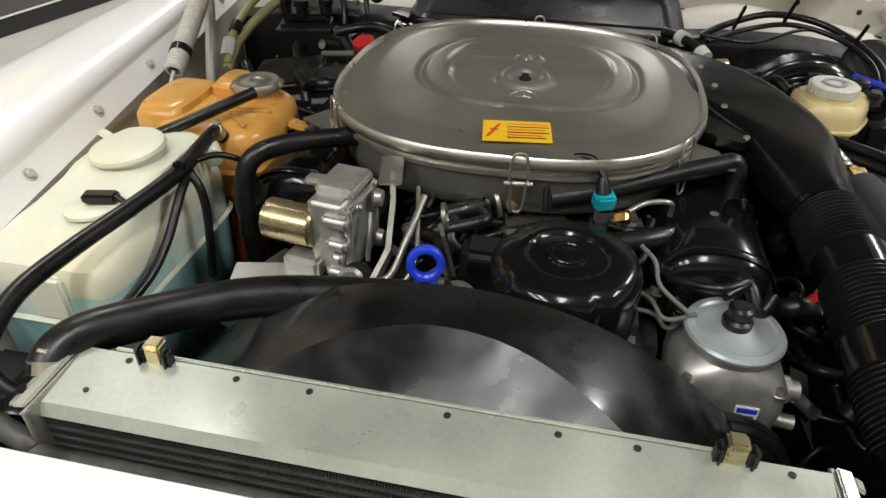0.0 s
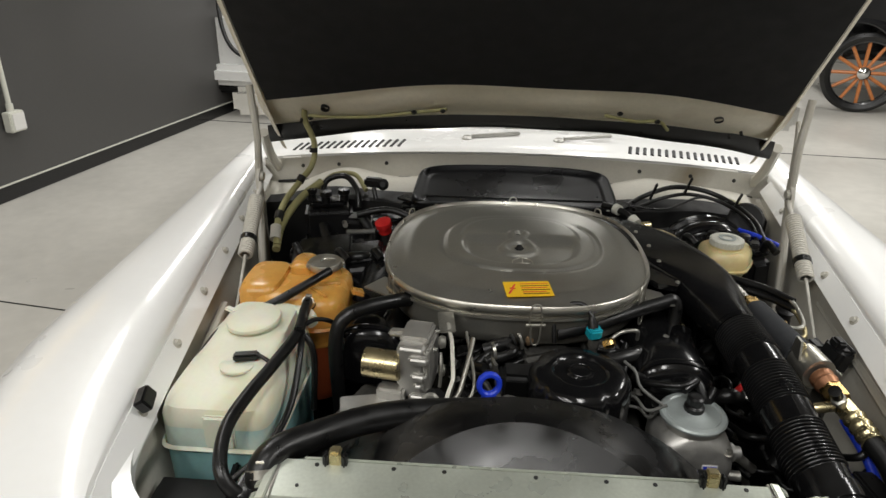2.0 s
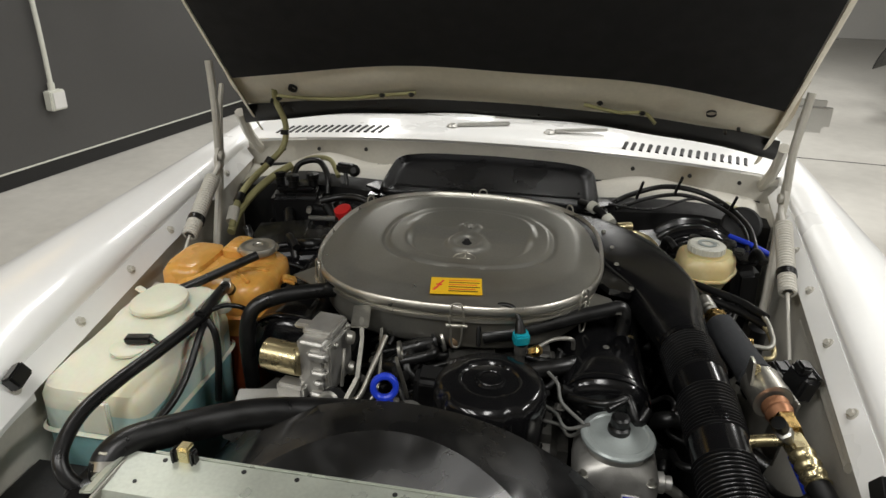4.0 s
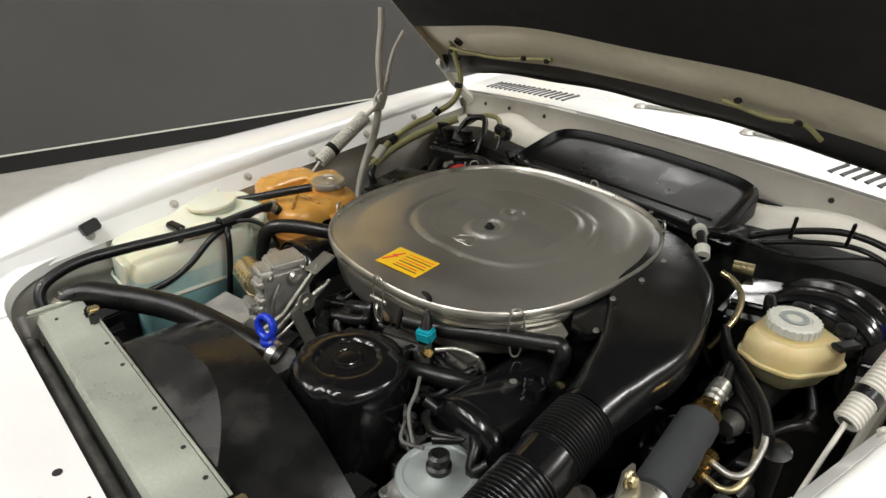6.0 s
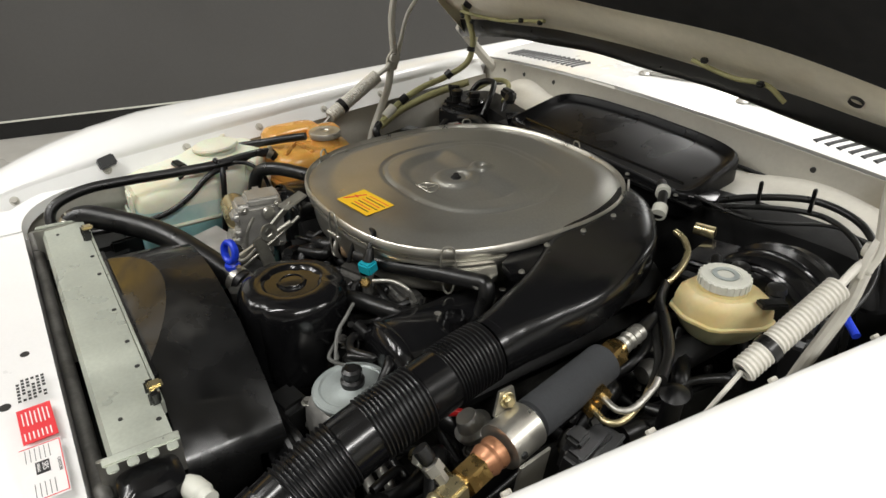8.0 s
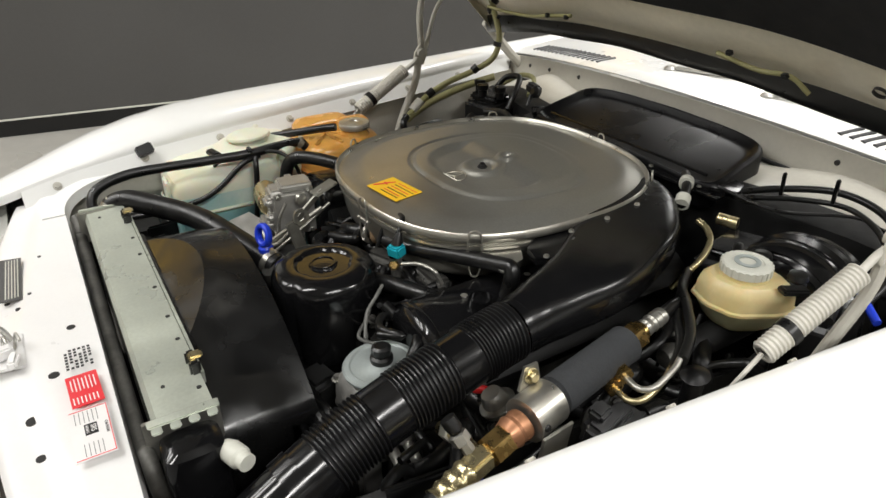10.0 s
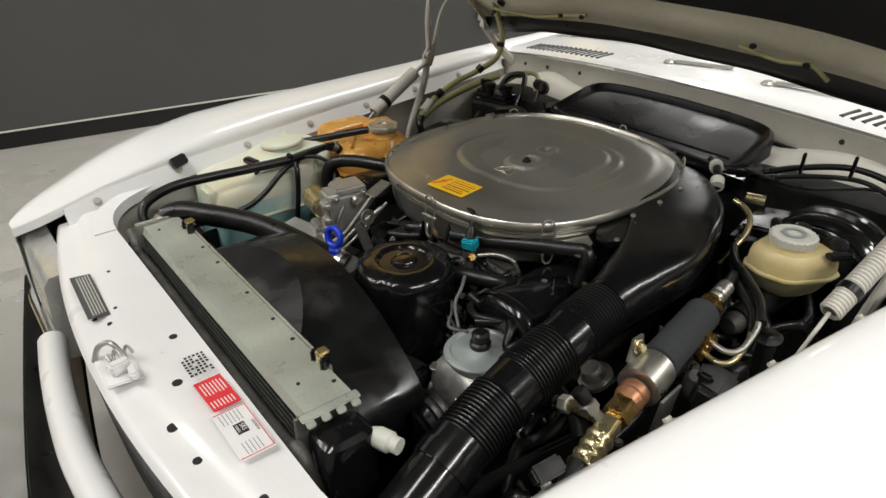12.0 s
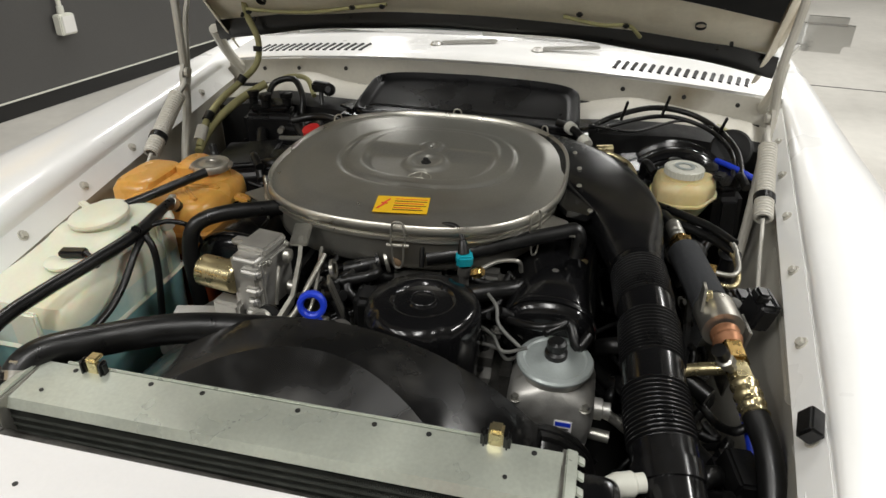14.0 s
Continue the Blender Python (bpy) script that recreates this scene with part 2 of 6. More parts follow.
def finish(name, bm, material, smooth=35):
    me = bpy.data.meshes.new(name)
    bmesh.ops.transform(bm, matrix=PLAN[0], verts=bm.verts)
    xs = [v.co for v in bm.verts]
    base = Vector(((min(v.x for v in xs) + max(v.x for v in xs)) / 2, (min(v.y for v in xs) + max(v.y for v in xs)) / 2, min(v.z for v in xs)))
    bmesh.ops.translate(bm, vec=-base, verts=bm.verts)
    bm.to_mesh(me)
    bm.free()
    me.materials.append(material)
    if smooth:
        me.shade_smooth()
        me.set_sharp_from_angle(angle=radians(smooth))
    ob = new(name, me)
    ob.location = base
    return ob


def thing(name, loc, label, category, group="", kind=""):
    ob = new(name)
    ob.location = loc
    ob.empty_display_size = 0.05
    return tagged(ob, label, category, group, kind)


def solid(name, bm, material, label, category, group="", kind="", smooth=35):
    return tagged(finish(name, bm, material, smooth), label, category, group, kind)


def part(name, bm, material, parent, label="", smooth=35):
    ob = finish(name, bm, material, smooth)
    ob.parent = parent
    w = Matrix.Identity(4)
    up = parent
    chain = []
    while up:
        chain.append(up)
        up = up.parent
    for o in reversed(chain):
        w = w @ o.matrix_parent_inverse @ Matrix.Translation(o.location)
    ob.matrix_parent_inverse = w.inverted()
    return tagged(ob, label)


def bolt(x, y, z, r=0.007, rot=(0, 0, 0)):
    b = lathe([(0, 0), (1.5 * r, 0), (1.5 * r, 0.25 * r), (1.35 * r, 0.4 * r), (r, 0.4 * r)], n=20)
    lathe([(r, 0.4 * r), (r, 1.1 * r), (0.85 * r, 1.3 * r), (0, 1.3 * r)], n=6, bm=b)
    return place(b, (x, y, z), rot)


def clamp_ring(p, axis_to, r, width=0.012, bm=None):
    """A hose clamp round a hose at p, whose axis runs to axis_to."""
    d = (Vector(axis_to) - Vector(p)).normalized()
    q = Vector(p) + d * width
    b = tube([p, q], r, n=20, per=1, ends=False)
    bmesh.ops.solidify(b, geom=b.faces[:], thickness=0.0015)
    box((0.012, 0.008, 0.008), Vector(p) + Vector((0, 0, r + 0.003)), bm=b, bevel=0.001)
    return add(bm, b)


# ---------------------------------------------------------------- the hall
FZ = 0.06
WALL = lambda y: -3.15 + 0.155 * (y - 1)
WR = -math.degrees(math.atan(0.155))
solid("floor", box((15, 20, 0.1), (1.5, 4, FZ - 0.05), bevel=0), FLOORM, "polished grey concrete floor with dark stains", "floor", kind="structure")
solid("ceiling", box((15, 20, 0.12), (1.5, 4, 3.72), bevel=0), CEIL, "plain pale ceiling", "ceiling", kind="structure")


wall_rot = (0, 0, WR)
solid("wall_west", box((0.12, 20, 1.45), (WALL(4) - 0.07, 4, 0.725), wall_rot, bevel=0), WALLM, "dark grey painted wall with a satin sheen", "wall", kind="structure")
solid("wall_west_upper", box((0.12, 20, 2.2), (WALL(4) - 0.07, 4, 2.557), wall_rot, bevel=0), WALLM, "dark grey painted upper wall", "wall", kind="structure")
# panels added out of view so that glossy parts and the bumper mirror them
solid("reflection_panel", box((0.03, 3.5, 0.56), (WALL(-2.25) + 0.022, -2.25, 1.78), wall_rot, 0.004), OCHRE, "unseen ochre panel added for reflections", "wall panel", kind="structure")
solid("reflection_panel", box((0.03, 0.95, 1.20), (WALL(0.0) + 0.022, 0.0, 2.11), wall_rot, 0.004), PALE, "unseen pale panel added for reflections", "wall panel", kind="structure")
solid("reflection_panel", box((0.03, 2.2, 0.62), (WALL(2.05) + 0.022, 2.05, 2.52), wall_rot, 0.004), OCHRE, "high unseen ochre panel added for reflections", "wall panel", kind="structure")
solid("wall_north", box((15, 0.12, 3.66), (1.5, 14.06, 1.83), bevel=0), PALE, "pale painted far wall", "wall", kind="structure")
solid("wall_east", box((0.12, 20, 3.66), (9.06, 4, 1.83), bevel=0), PALE, "pale painted wall", "wall", kind="structure")
solid("wall_south", box((15, 0.12, 3.66), (1.5, -6.06, 1.83), bevel=0), PALE, "pale painted wall", "wall", kind="structure")
solid("baseboard", box((0.016, 19.6, 0.085), (WALL(4) + 0.002, 4, FZ + 0.0435), wall_rot, bevel=0.002), BLACK, "black rubber skirting along the grey wall", "baseboard", kind="structure")
solid("trim", box((0.012, 19.6, 0.008), (WALL(4), 4, FZ + 0.091), wall_rot, bevel=0.001), CAPW, "thin pale strip over the skirting", "trim", kind="structure")
# floor joints
for name, ax, ay, bx, by in (("floor_joint", -3.0, 1.95, -0.9, 1.62), ("floor_joint", -2.9, 5.2, 8.0, 4.0)):
    solid(name, tube([(ax, ay, FZ + 0.0015), (bx, by, FZ + 0.0015)], 0.003, n=6, per=1), DARK, "thin dark saw-cut joint in the concrete", "joint", kind="structure")
# outlet box with its conduit
ob = thing("outlet_box", (WALL(3.12) + 0.03, 3.12, 0.45), "pale metal outlet box with a conduit on the grey wall", "outlet box")
part("box", box((0.055, 0.11, 0.115), (WALL(3.12) + 0.03, 3.12, 0.50), wall_rot, 0.006), CAPW, ob)
part("cover", box((0.006, 0.085, 0.095), (WALL(3.12) + 0.061, 3.12, 0.50), wall_rot, 0.002), PALE, ob)
part("conduit", tube([(WALL(3.12) + 0.02, 3.12, 0.55), (WALL(3.12) + 0.02, 3.115, 0.9), (WALL(3.1) + 0.02, 3.10, 1.4), (WALL(3.1) + 0.02, 3.10, 2.6)], 0.014), CAPW, ob)
part("fitting", tube([(WALL(3.12) + 0.02, 3.12, 0.555), (WALL(3.12) + 0.02, 3.12, 0.60)], 0.02, per=1), CAPW, ob)

# ---------------------------------------------------------------- the car's body
CARZ = 0.35


def flange(y):
    """Half the width of the engine bay at the bolted flange."""
    return 0.603 + 0.14 * (y - 0.4)


def fender_outer(y):
    k = max(0.0, min(1.0, (0.34 - y) / 0.44))
    return 0.50 + 0.366 * math.sqrt(max(0.0, 1 - k ** 2.2))


def crest(y):
    return 0.842 - 0.088 * max(0.0, (0.45 - y) / 0.5) ** 1.6 + 0.012 * min(1, max(0, (y - 0.5) / 1.0))


def wing_lip(y, side=1):
    """Inner edge of the wing's top, pulled in round the nose."""
    return flange(y) + 0.002 - 0.030 * max(0.0, min(1.0, (0.12 - y) / 0.16)) ** 1.5


def lip_z(y):
    """Height of that edge: it falls towards the nose."""
    return 0.798 + 0.040 * (y - 0.4) - 0.075 * max(0.0, 0.3 - y) ** 1.5 - 0.012 * max(0.0, y - 0.7)


def fender_at(side):
    def fn(v, y):
        lip, zl, out = wing_lip(y, side), lip_z(y), fender_outer(y)
        top = max(crest(y), zl + 0.004)
        out = max(out, lip + 0.02)
        w, rise = out - lip, top - zl
        # across: lip, roll, top, shoulder, side
        pts = [(lip - 0.001, zl - 0.016), (lip, zl - 0.004), (lip + 0.012 * w, zl + 0.22 * rise), (lip + 0.05 * w, zl + 0.50 * rise), (lip + 0.14 * w, zl + 0.78 * rise), (lip + 0.30 * w, zl + 0.96 * rise),
               (lip + 0.52 * w, top), (lip + 0.68 * w, top - 0.009), (lip + 0.83 * w, top - 0.036), (lip + 0.93 * w, top - 0.075), (out, top - 0.14), (out + 0.004, 0.60), (out - 0.012, 0.46), (out - 0.03, CARZ)]
        i = min(int(v), len(pts) - 2)
        t = v - i
        x, z = [pts[i][k] * (1 - t) + pts[i + 1][k] * t for k in (0, 1)]
        return (side * x, y, z)

    ys = [-0.096, -0.09, -0.075, -0.05, -0.02, 0.03, 0.09, 0.16, 0.25, 0.36, 0.5, 0.7, 0.9, 1.1, 1.3, 1.5, 1.7, 1.95]
    b = sheet(fn, [k * 0.5 for k in range(27)], ys)
    bmesh.ops.solidify(b, geom=b.faces[:], thickness=0.003)
    return b


car = thing("car_body", (0, 0.9, FZ), "white convertible car with its bonnet raised, standing on the concrete floor", "car")
for side in (-1, 1):
    fen = part("fender", fender_at(side), WHITE, car, "glossy white front wing", 40)
    # bolted flange inside the wing
    fl = sheet(lambda u, y: (side * (wing_lip(y, side) - 0.002 - 0.024 * u), y, lip_z(y) - 0.004 - 0.032 * u), [0, 0.2, 0.5, 0.8, 1], steps(0.0, 1.36, 26), 0.002)
    flo = part("wing_flange", fl, WHITE, car, "white painted flange with bolts")
    for y in (0.066, 0.248, 0.424, 0.607, 0.792, 0.975, 1.16):
        part("bolt", bolt(side * (wing_lip(y, side) - 0.012), y, lip_z(y) - 0.018, 0.0062, (0, -side * 54, 0)), CREAM, flo)
    # inner apron
    ap = sheet(lambda u, y: (side * (wing_lip(y, side) - 0.010 - 0.03 * u * u - (0.10 * math.exp(-((y - 0.72) / 0.3) ** 2) * u)), y, lip_z(y) - 0.040 - 0.42 * u), steps(0, 1, 12), steps(0.06, 1.38, 24), 0.003)
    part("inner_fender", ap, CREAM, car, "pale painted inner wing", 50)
    # lip rail on the apron
    if side < 0:
        part("apron_rail", tube([(side * (wing_lip(y, side) - 0.036), y, lip_z(y) - 0.078) for y in (0.30, 0.45, 0.56, 0.66)], 0.009, n=8), CREAM, car)
    # rubber stop
    st = part("rubber_stop", box((0.020, 0.036, 0.024), (side * (wing_lip(0.255, side) - 0.020), 0.250, 0.794), (12, side * 30, side * -6), 0.003, 2), RUBBER, car, "black rubber bonnet stop")
    # bonnet hinge arm
    part("hinge", tube([(side * 0.70, 1.40, 0.80), (side * 0.705, 1.33, 0.87), (side * 0.69, 1.25, 0.95)], 0.014, n=8), CREAM, car)

    # rounded corner of the opening between the wing and the front panel, with an added dark box below it that paints
    # the shade
    def corner(u, t):
        a, c, e = Vector((0.563, 0.27)), Vector((0.560, 0.072)), Vector((0.405, 0.070))
        p = a * (1 - t) ** 2 + 2 * c * t * (1 - t) + e * t * t
        a2, c2, e2 = Vector((0.580, 0.27)), Vector((0.576, 0.03)), Vector((0.405, 0.025))
        q = a2 * (1 - t) ** 2 + 2 * c2 * t * (1 - t) + e2 * t * t
        w = p.lerp(q, u)
        return (side * (w.x), w.y, 0.760 * (1 - t) + 0.750 * t + 0.006 * u * (1 - t) - 0.02 * max(0, 0.1 - u) / 0.1)
    part("corner_gusset", sheet(corner, [0, 0.04, 0.1, 0.3, 0.6, 1.0], steps(0, 1, 16), 0.0025), WHITE, car, "white painted corner of the bay opening", 60)
    part("corner_shade_box", box((0.15, 0.17, 0.34), (side * 0.496, 0.172, 0.49), bevel=0.02, seg=3), DARK, car, "dark box added for the shade in the bay corner")

# front panel
FRONT = lambda x: -0.082 + 0.055 * (x / 0.5) ** 2


def panel_z(x, v):
    """Height over the panel: v runs 0 at the front edge to 1 at the rear."""
    step = 1 / (1 + math.exp(-(v - (0.40 + 0.12 * math.tanh(6 * (abs(x - 0.0) - 0.23)))) * 26))
    return 0.737 + 0.010 * step - 0.010 * max(0, 0.06 - v) / 0.06


fp = sheet(lambda x, v: (x, FRONT(x) + v * (0.066 - FRONT(x)), panel_z(x, v)), steps(-0.525, 0.525, 53), [0, 0.02, 0.05, 0.1, 0.2, 0.26, 0.3, 0.34, 0.38, 0.42, 0.46, 0.5, 0.55, 0.6, 0.7, 0.85, 0.96, 1.0], 0.0025)
fpan = part("front_panel", fp, PANEL, car, "white painted front crossmember with stickers", 60)
part("panel_lip", sheet(lambda x, v: (x, 0.066 + 0.004 * v, 0.745 - 0.045 * v), steps(-0.50, 0.50, 21), steps(0, 1, 4), 0.0025), PANEL, car)
part("nose_panel", sheet(lambda x, v: (x, FRONT(x) + 0.012 * v, 0.727 - 0.15 * v), steps(-0.50, 0.50, 21), steps(0, 1, 6), 0.003), DARK, car, "dark grille opening")
part("grille_surround", tube([(x, FRONT(x) - 0.05 + 0.02 * abs(x), 0.60) for x in steps(-0.33, 0.33, 9)], 0.025, n=14), WHITE, car)
BY = lambda x: -0.224 + 0.12 * (math.hypot(x, 0.06) / 0.767) ** 1.15
part("bumper", loft([[(x, BY(x) + dy, 0.50 + dz) for dy, dz in ((0.0, 0.0), (-0.068, 0.004), (-0.080, -0.01), (-0.085, -0.11), (-0.07, -0.13), (0.0, -0.12))] for x in steps(-0.88, 0.88, 33)]), BUMPERM, car, "polished bumper with a black rubber strip", 50)
part("bumper_strip", loft([[(x, BY(x) + dy, 0.50 + dz) for dy, dz in ((-0.080, -0.006), (-0.105, -0.012), (-0.11, -0.06), (-0.085, -0.07))] for x in steps(-0.89, 0.89, 33)]), RUBBER, car, "", 50)
part("bumper_filler", sheet(lambda x, v: (x, BY(x) + 0.11 * v, 0.495 - 0.02 * math.sin(v * math.pi)), steps(-0.84, 0.84, 29), steps(0, 1, 6), -0.01), RUBBER, car, "black filler panel")
for gx in (-0.33, 0.33):
    part("bumper_guard", box((0.10, 0.07, 0.17), (gx, BY(gx) - 0.12, 0.45), bevel=0.02, seg=3), RUBBER, car, "black rubber bumper guard")
for side in (-1, 1):
    hl = part("headlight", loft([[(side * x, yf + dy, z) for dy, z in ((0.05, 0.728), (0.012, 0.724), (0.0, 0.708), (-0.006, 0.60), (-0.002, 0.55), (0.05, 0.545))] for x, yf in [(0.335 + 0.465 * k / 20, -0.086 + 0.002 * k / 20 + 0.13 * max(0, (k - 11) / 9) ** 2.2) for k in range(21)]]), LENS, car, "clouded grey glass headlight", 50)
    part("lamp_trim", tube([(side * (0.335 + 0.43 * k / 12), -0.097 + 0.12 * max(0, (k - 7) / 5) ** 2.2, 0.556) for k in range(13)], 0.010, n=10), CHROME, hl)
    part("corner_panel", sheet(lambda u, v: (side * (0.46 + 0.30 * u), 0.0 + 0.08 * u ** 2, 0.725 - 0.35 * v), steps(0, 1, 8), steps(0, 1, 6), 0.003), DARK, car)
for x, y, r in ((0.010, 0.034, 0.006), (0.118, 0.003, 0.007), (0.19, -0.028, 0.008), (0.262, -0.024, 0.006), (-0.09, -0.03, 0.004), (-0.125, -0.012, 0.003), (-0.25, 0.01, 0.003), (0.37, 0.012, 0.006), (-0.125, -0.045, 0.004)):
    v = (y - FRONT(x)) / (0.066 - FRONT(x))
    part("panel_hole", lathe([(0, 0.0012), (r, 0.001), (r, -0.004)], (x, y, panel_z(x, v)), n=18), INK, fpan)

# cowl
CY = lambda x: 1.320 + 0.085 * (abs(x) / 0.74) ** 2
CZ = lambda x: 0.893 - 0.060 * (abs(x) / 0.74) ** 2


def cowl_pt(x, v):
    return (x, CY(x) + 0.21 * v, CZ(x) + 0.012 * v + 0.010 * math.sin(min(1, v * 6) * math.pi / 2))


part("cowl_panel", sheet(cowl_pt, steps(-0.76, 0.76, 61), [0, 0.02, 0.06, 0.12, 0.2, 0.35, 0.5, 0.7, 0.85, 1.0], -0.003), WHITE, car, "glossy white cowl panel under the windscreen", 50)
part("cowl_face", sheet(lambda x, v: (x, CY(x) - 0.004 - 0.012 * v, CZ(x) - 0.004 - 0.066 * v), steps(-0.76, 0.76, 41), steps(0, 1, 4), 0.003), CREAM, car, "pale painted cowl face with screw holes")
for x in (-0.62, -0.507, -0.363, 0.359, 0.508, 0.64):
    part("screw_hole", lathe([(0, 0.003), (0.0055, 0.0025), (0.0055, -0.002)], (x, CY(x) - 0.011, CZ(x) - 0.028), (100, 0, 0), 14), INK, car)
for side in (-1, 1):
    for k in range(16):
        x0 = side * (0.332 + 0.0216 * k)
        a, c = Vector(cowl_pt(x0, 0.10)), Vector(cowl_pt(x0 + 0.012, 0.36))
        part("vent_slot", tube([a + Vector((0, 0, 0.001)), c + Vector((0, 0, 0.001))], 0.0062, n=8, per=1), INK, car)
    sp = side * 0.135
    wb = lathe([(0.017, 0), (0.016, 0.012), (0.010, 0.018), (0, 0.019)], (sp, 1.414, 0.900), n=18)
    box((0.15, 0.018, 0.008), (sp + 0.085, 1.436, 0.918), (0, -2, 14), 0.003, bm=wb)
    box((0.32, 0.006, 0.010), (sp + 0.27, 1.503, 0.930), (0, 0, 6), 0.002, bm=wb)
    wp = part("wiper", wb, ALU, car, "silver wiper arm")
    part("wiper_base", lathe([(0.018, 0), (0.018, -0.010), (0, -0.010)], (sp, 1.414, 0.900), n=18), RUBBER, car)
part("windscreen", sheet(lambda x, v: (x, CY(x) + 0.20 + 0.34 * v, CZ(x) + 0.035 + 0.38 * v), steps(-0.70, 0.70, 15), steps(0, 1, 6), 0.005), GLASS, car, "raked windscreen glass")
part("windscreen_frame", tube([(-0.72, 1.68, 0.83), (-0.64, 2.0, 1.24), (0, 1.92, 1.30), (0.64, 2.0, 1.24), (0.72, 1.68, 0.83)], 0.02, n=10), WHITE, car)

# bulkhead with its pressed shelf
def bulk(x, v):
    bulge = 0.03 * math.exp(-((abs(x) - 0.46) / 0.13) ** 2)
    y = CY(x) - 0.016 - 0.20 * min(1, v * 1.6) * (1 - 0.35 * (abs(x) / 0.74) ** 2) + bulge * 0.5
    z = CZ(x) - 0.070 - 0.03 * v + bulge * (1 - v) - (0.42 * max(0, v - 0.62) / 0.38) + 0.007 * math.sin(22 * x + 3 * v) * (1 - v)
    return (x, y, z)


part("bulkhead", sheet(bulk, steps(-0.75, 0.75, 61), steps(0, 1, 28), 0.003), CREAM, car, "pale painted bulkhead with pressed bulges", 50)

# a dark sheet before the lower bulkhead paints its deep shade
part("bulkhead_shade", sheet(lambda x, v: (x, bulk(x, v)[1] - 0.006, bulk(x, v)[2] + 0.004 * (1 - v)), steps(-0.70, 0.70, 41), steps(0.40, 1.0, 20), 0.004), DARK, car, "dark sheet painting the shade low on the bulkhead", 50)
# a dark tube draws the shade of the recessed groove
part("cowl_groove_shade", tube([(x, CY(x) - 0.022, CZ(x) - 0.070) for x in steps(-0.70, 0.70, 21)], 0.0045, n=8), DARK, car, "dark line painting a groove's shade under the cowl")

# dark side panels added to paint the bay's deep shade, and the tray that closes it below
for side in (-1, 1):
    part("side_shade_panel", box((0.012, 1.0, 0.30), (side * 0.515, 0.70, 0.52), (0, side * -6, -side * 7), 0.004), DARK, car, "dark panel added for the shade low in the bay")
part("undertray", box((1.5, 1.45, 0.02), (0, 0.72, CARZ), bevel=0.004), DARK, car)
part("sill", box((1.72, 2.6, 0.12), (0, 3.2, 0.40), bevel=0.03), WHITE, car)
part("cabin", box((1.66, 2.3, 0.42), (0, 3.15, 0.68), bevel=0.08, seg=4), WHITE, car)
for side in (-1, 1):
    for y in (0.42, 2.9):
        wh = part("wheel", lathe([(0.0, 0.02), (0.20, 0.02), (0.21, 0.05), (0.0, 0.05)], (side * 0.74, y, 0.372), (0, side * 90, 0), 32), ALU, car)
        part("tyre", lathe([(0.2, 0.0), (0.28, -0.02), (0.31, 0.0), (0.31, 0.10), (0.29, 0.13), (0.2, 0.12)], (side * 0.70, y, 0.372), (0, side * 90, 0), 40), RUBBER, wh)
    mi = part("door_mirror", box((0.155, 0.06, 0.105), (side * 0.955, 1.95, 0.895), (0, 0, side * -8), 0.022, 4), CHROME, car, "chrome door mirror")
    part("mirror_stalk", tube([(side * 0.86, 2.0, 0.80), (side * 0.90, 1.97, 0.86)], 0.015), CHROME, mi)

# ---------------------------------------------------------------- the raised bonnet
HY, HZ, HA = 1.279, 0.929, radians(45)


def hood_pt(x, s, d=0.0):
    """Point of the bonnet: s up its slope from the rear edge, d towards the engine."""
    return (x, HY - s * math.cos(HA) - d * math.sin(HA), HZ + s * math.sin(HA) - d * math.cos(HA))


hood = thing("bonnet", (0, HY, HZ), "white car bonnet raised on its hinges, black insulation inside", "bonnet")
BOW = lambda x: 0.082 * (1 - (x / 0.62) ** 2)
HW = lambda s: 0.668 - 0.045 * max(0.0, s) ** 1.5
part("outer_skin", sheet(lambda u, s: hood_pt(u * HW(s), s + BOW(u * HW(s)) * max(0, 1 - s), -0.05 + 0.02 * u * u), steps(-1, 1, 21), steps(-0.03, 1.28, 14), 0.002), WHITE, hood, "glossy white outer skin")


def rail(u, s):
    edge = 0.02 * (1 - abs(u) ** 6)
    dip = 0.014 * math.sin(max(0, min(1, (s - 0.02) / 0.15)) * math.pi) + 0.006 * math.sin(9 * u) * math.sin(max(0, min(1, s / 0.17)) * math.pi)
    return hood_pt(u * HW(s), s + 0.066 + BOW(u * HW(s)), edge - 0.015 + dip)


part("rear_rail", sheet(rail, steps(-1, 1, 61), [0.0, 0.008, 0.02, 0.035, 0.05, 0.065, 0.08, 0.1, 0.12, 0.14, 0.155, 0.17, 0.19, 0.22], 0.002), HOODIN, hood, "cream painted inner rail with brown stains", 60)
part("insulation_pad", sheet(lambda u, s: hood_pt(u * (HW(s) - 0.035), s + BOW(u * HW(s)) * max(0, 1 - (s - 0.19) / 0.5), 0.012 + 0.004 * math.sin(7 * u + 3 * s)), steps(-1, 1, 31), steps(0.23, 1.24, 24), 0.012), PAD, hood, "black felt insulation pad", 60)
for side in (-1, 1):
    part("side_flange", sheet(lambda u, s: hood_pt(side * (HW(s) + 0.004 - 0.034 * u), s, -0.028 + 0.05 * math.sin(u * math.pi / 2)), steps(0, 1, 6), steps(-0.02, 1.26, 20), 0.002), HOODIN, hood, "", 60)
    part("rail_hole", lathe([(0, 0.004), (0.011, 0.0035), (0.011, -0.006)], hood_pt(side * 0.487, 0.186, 0.019), (-45, 0, 0), 20), INK, hood)
    for x, s in ((0.56, 0.09), (0.535, 0.075)):
        part("rail_hole", lathe([(0, 0.004), (0.004, 0.0035), (0.004, -0.006)], hood_pt(side * x, s + 0.04, 0.022), (-45, 0, 0), 12), INK, hood)
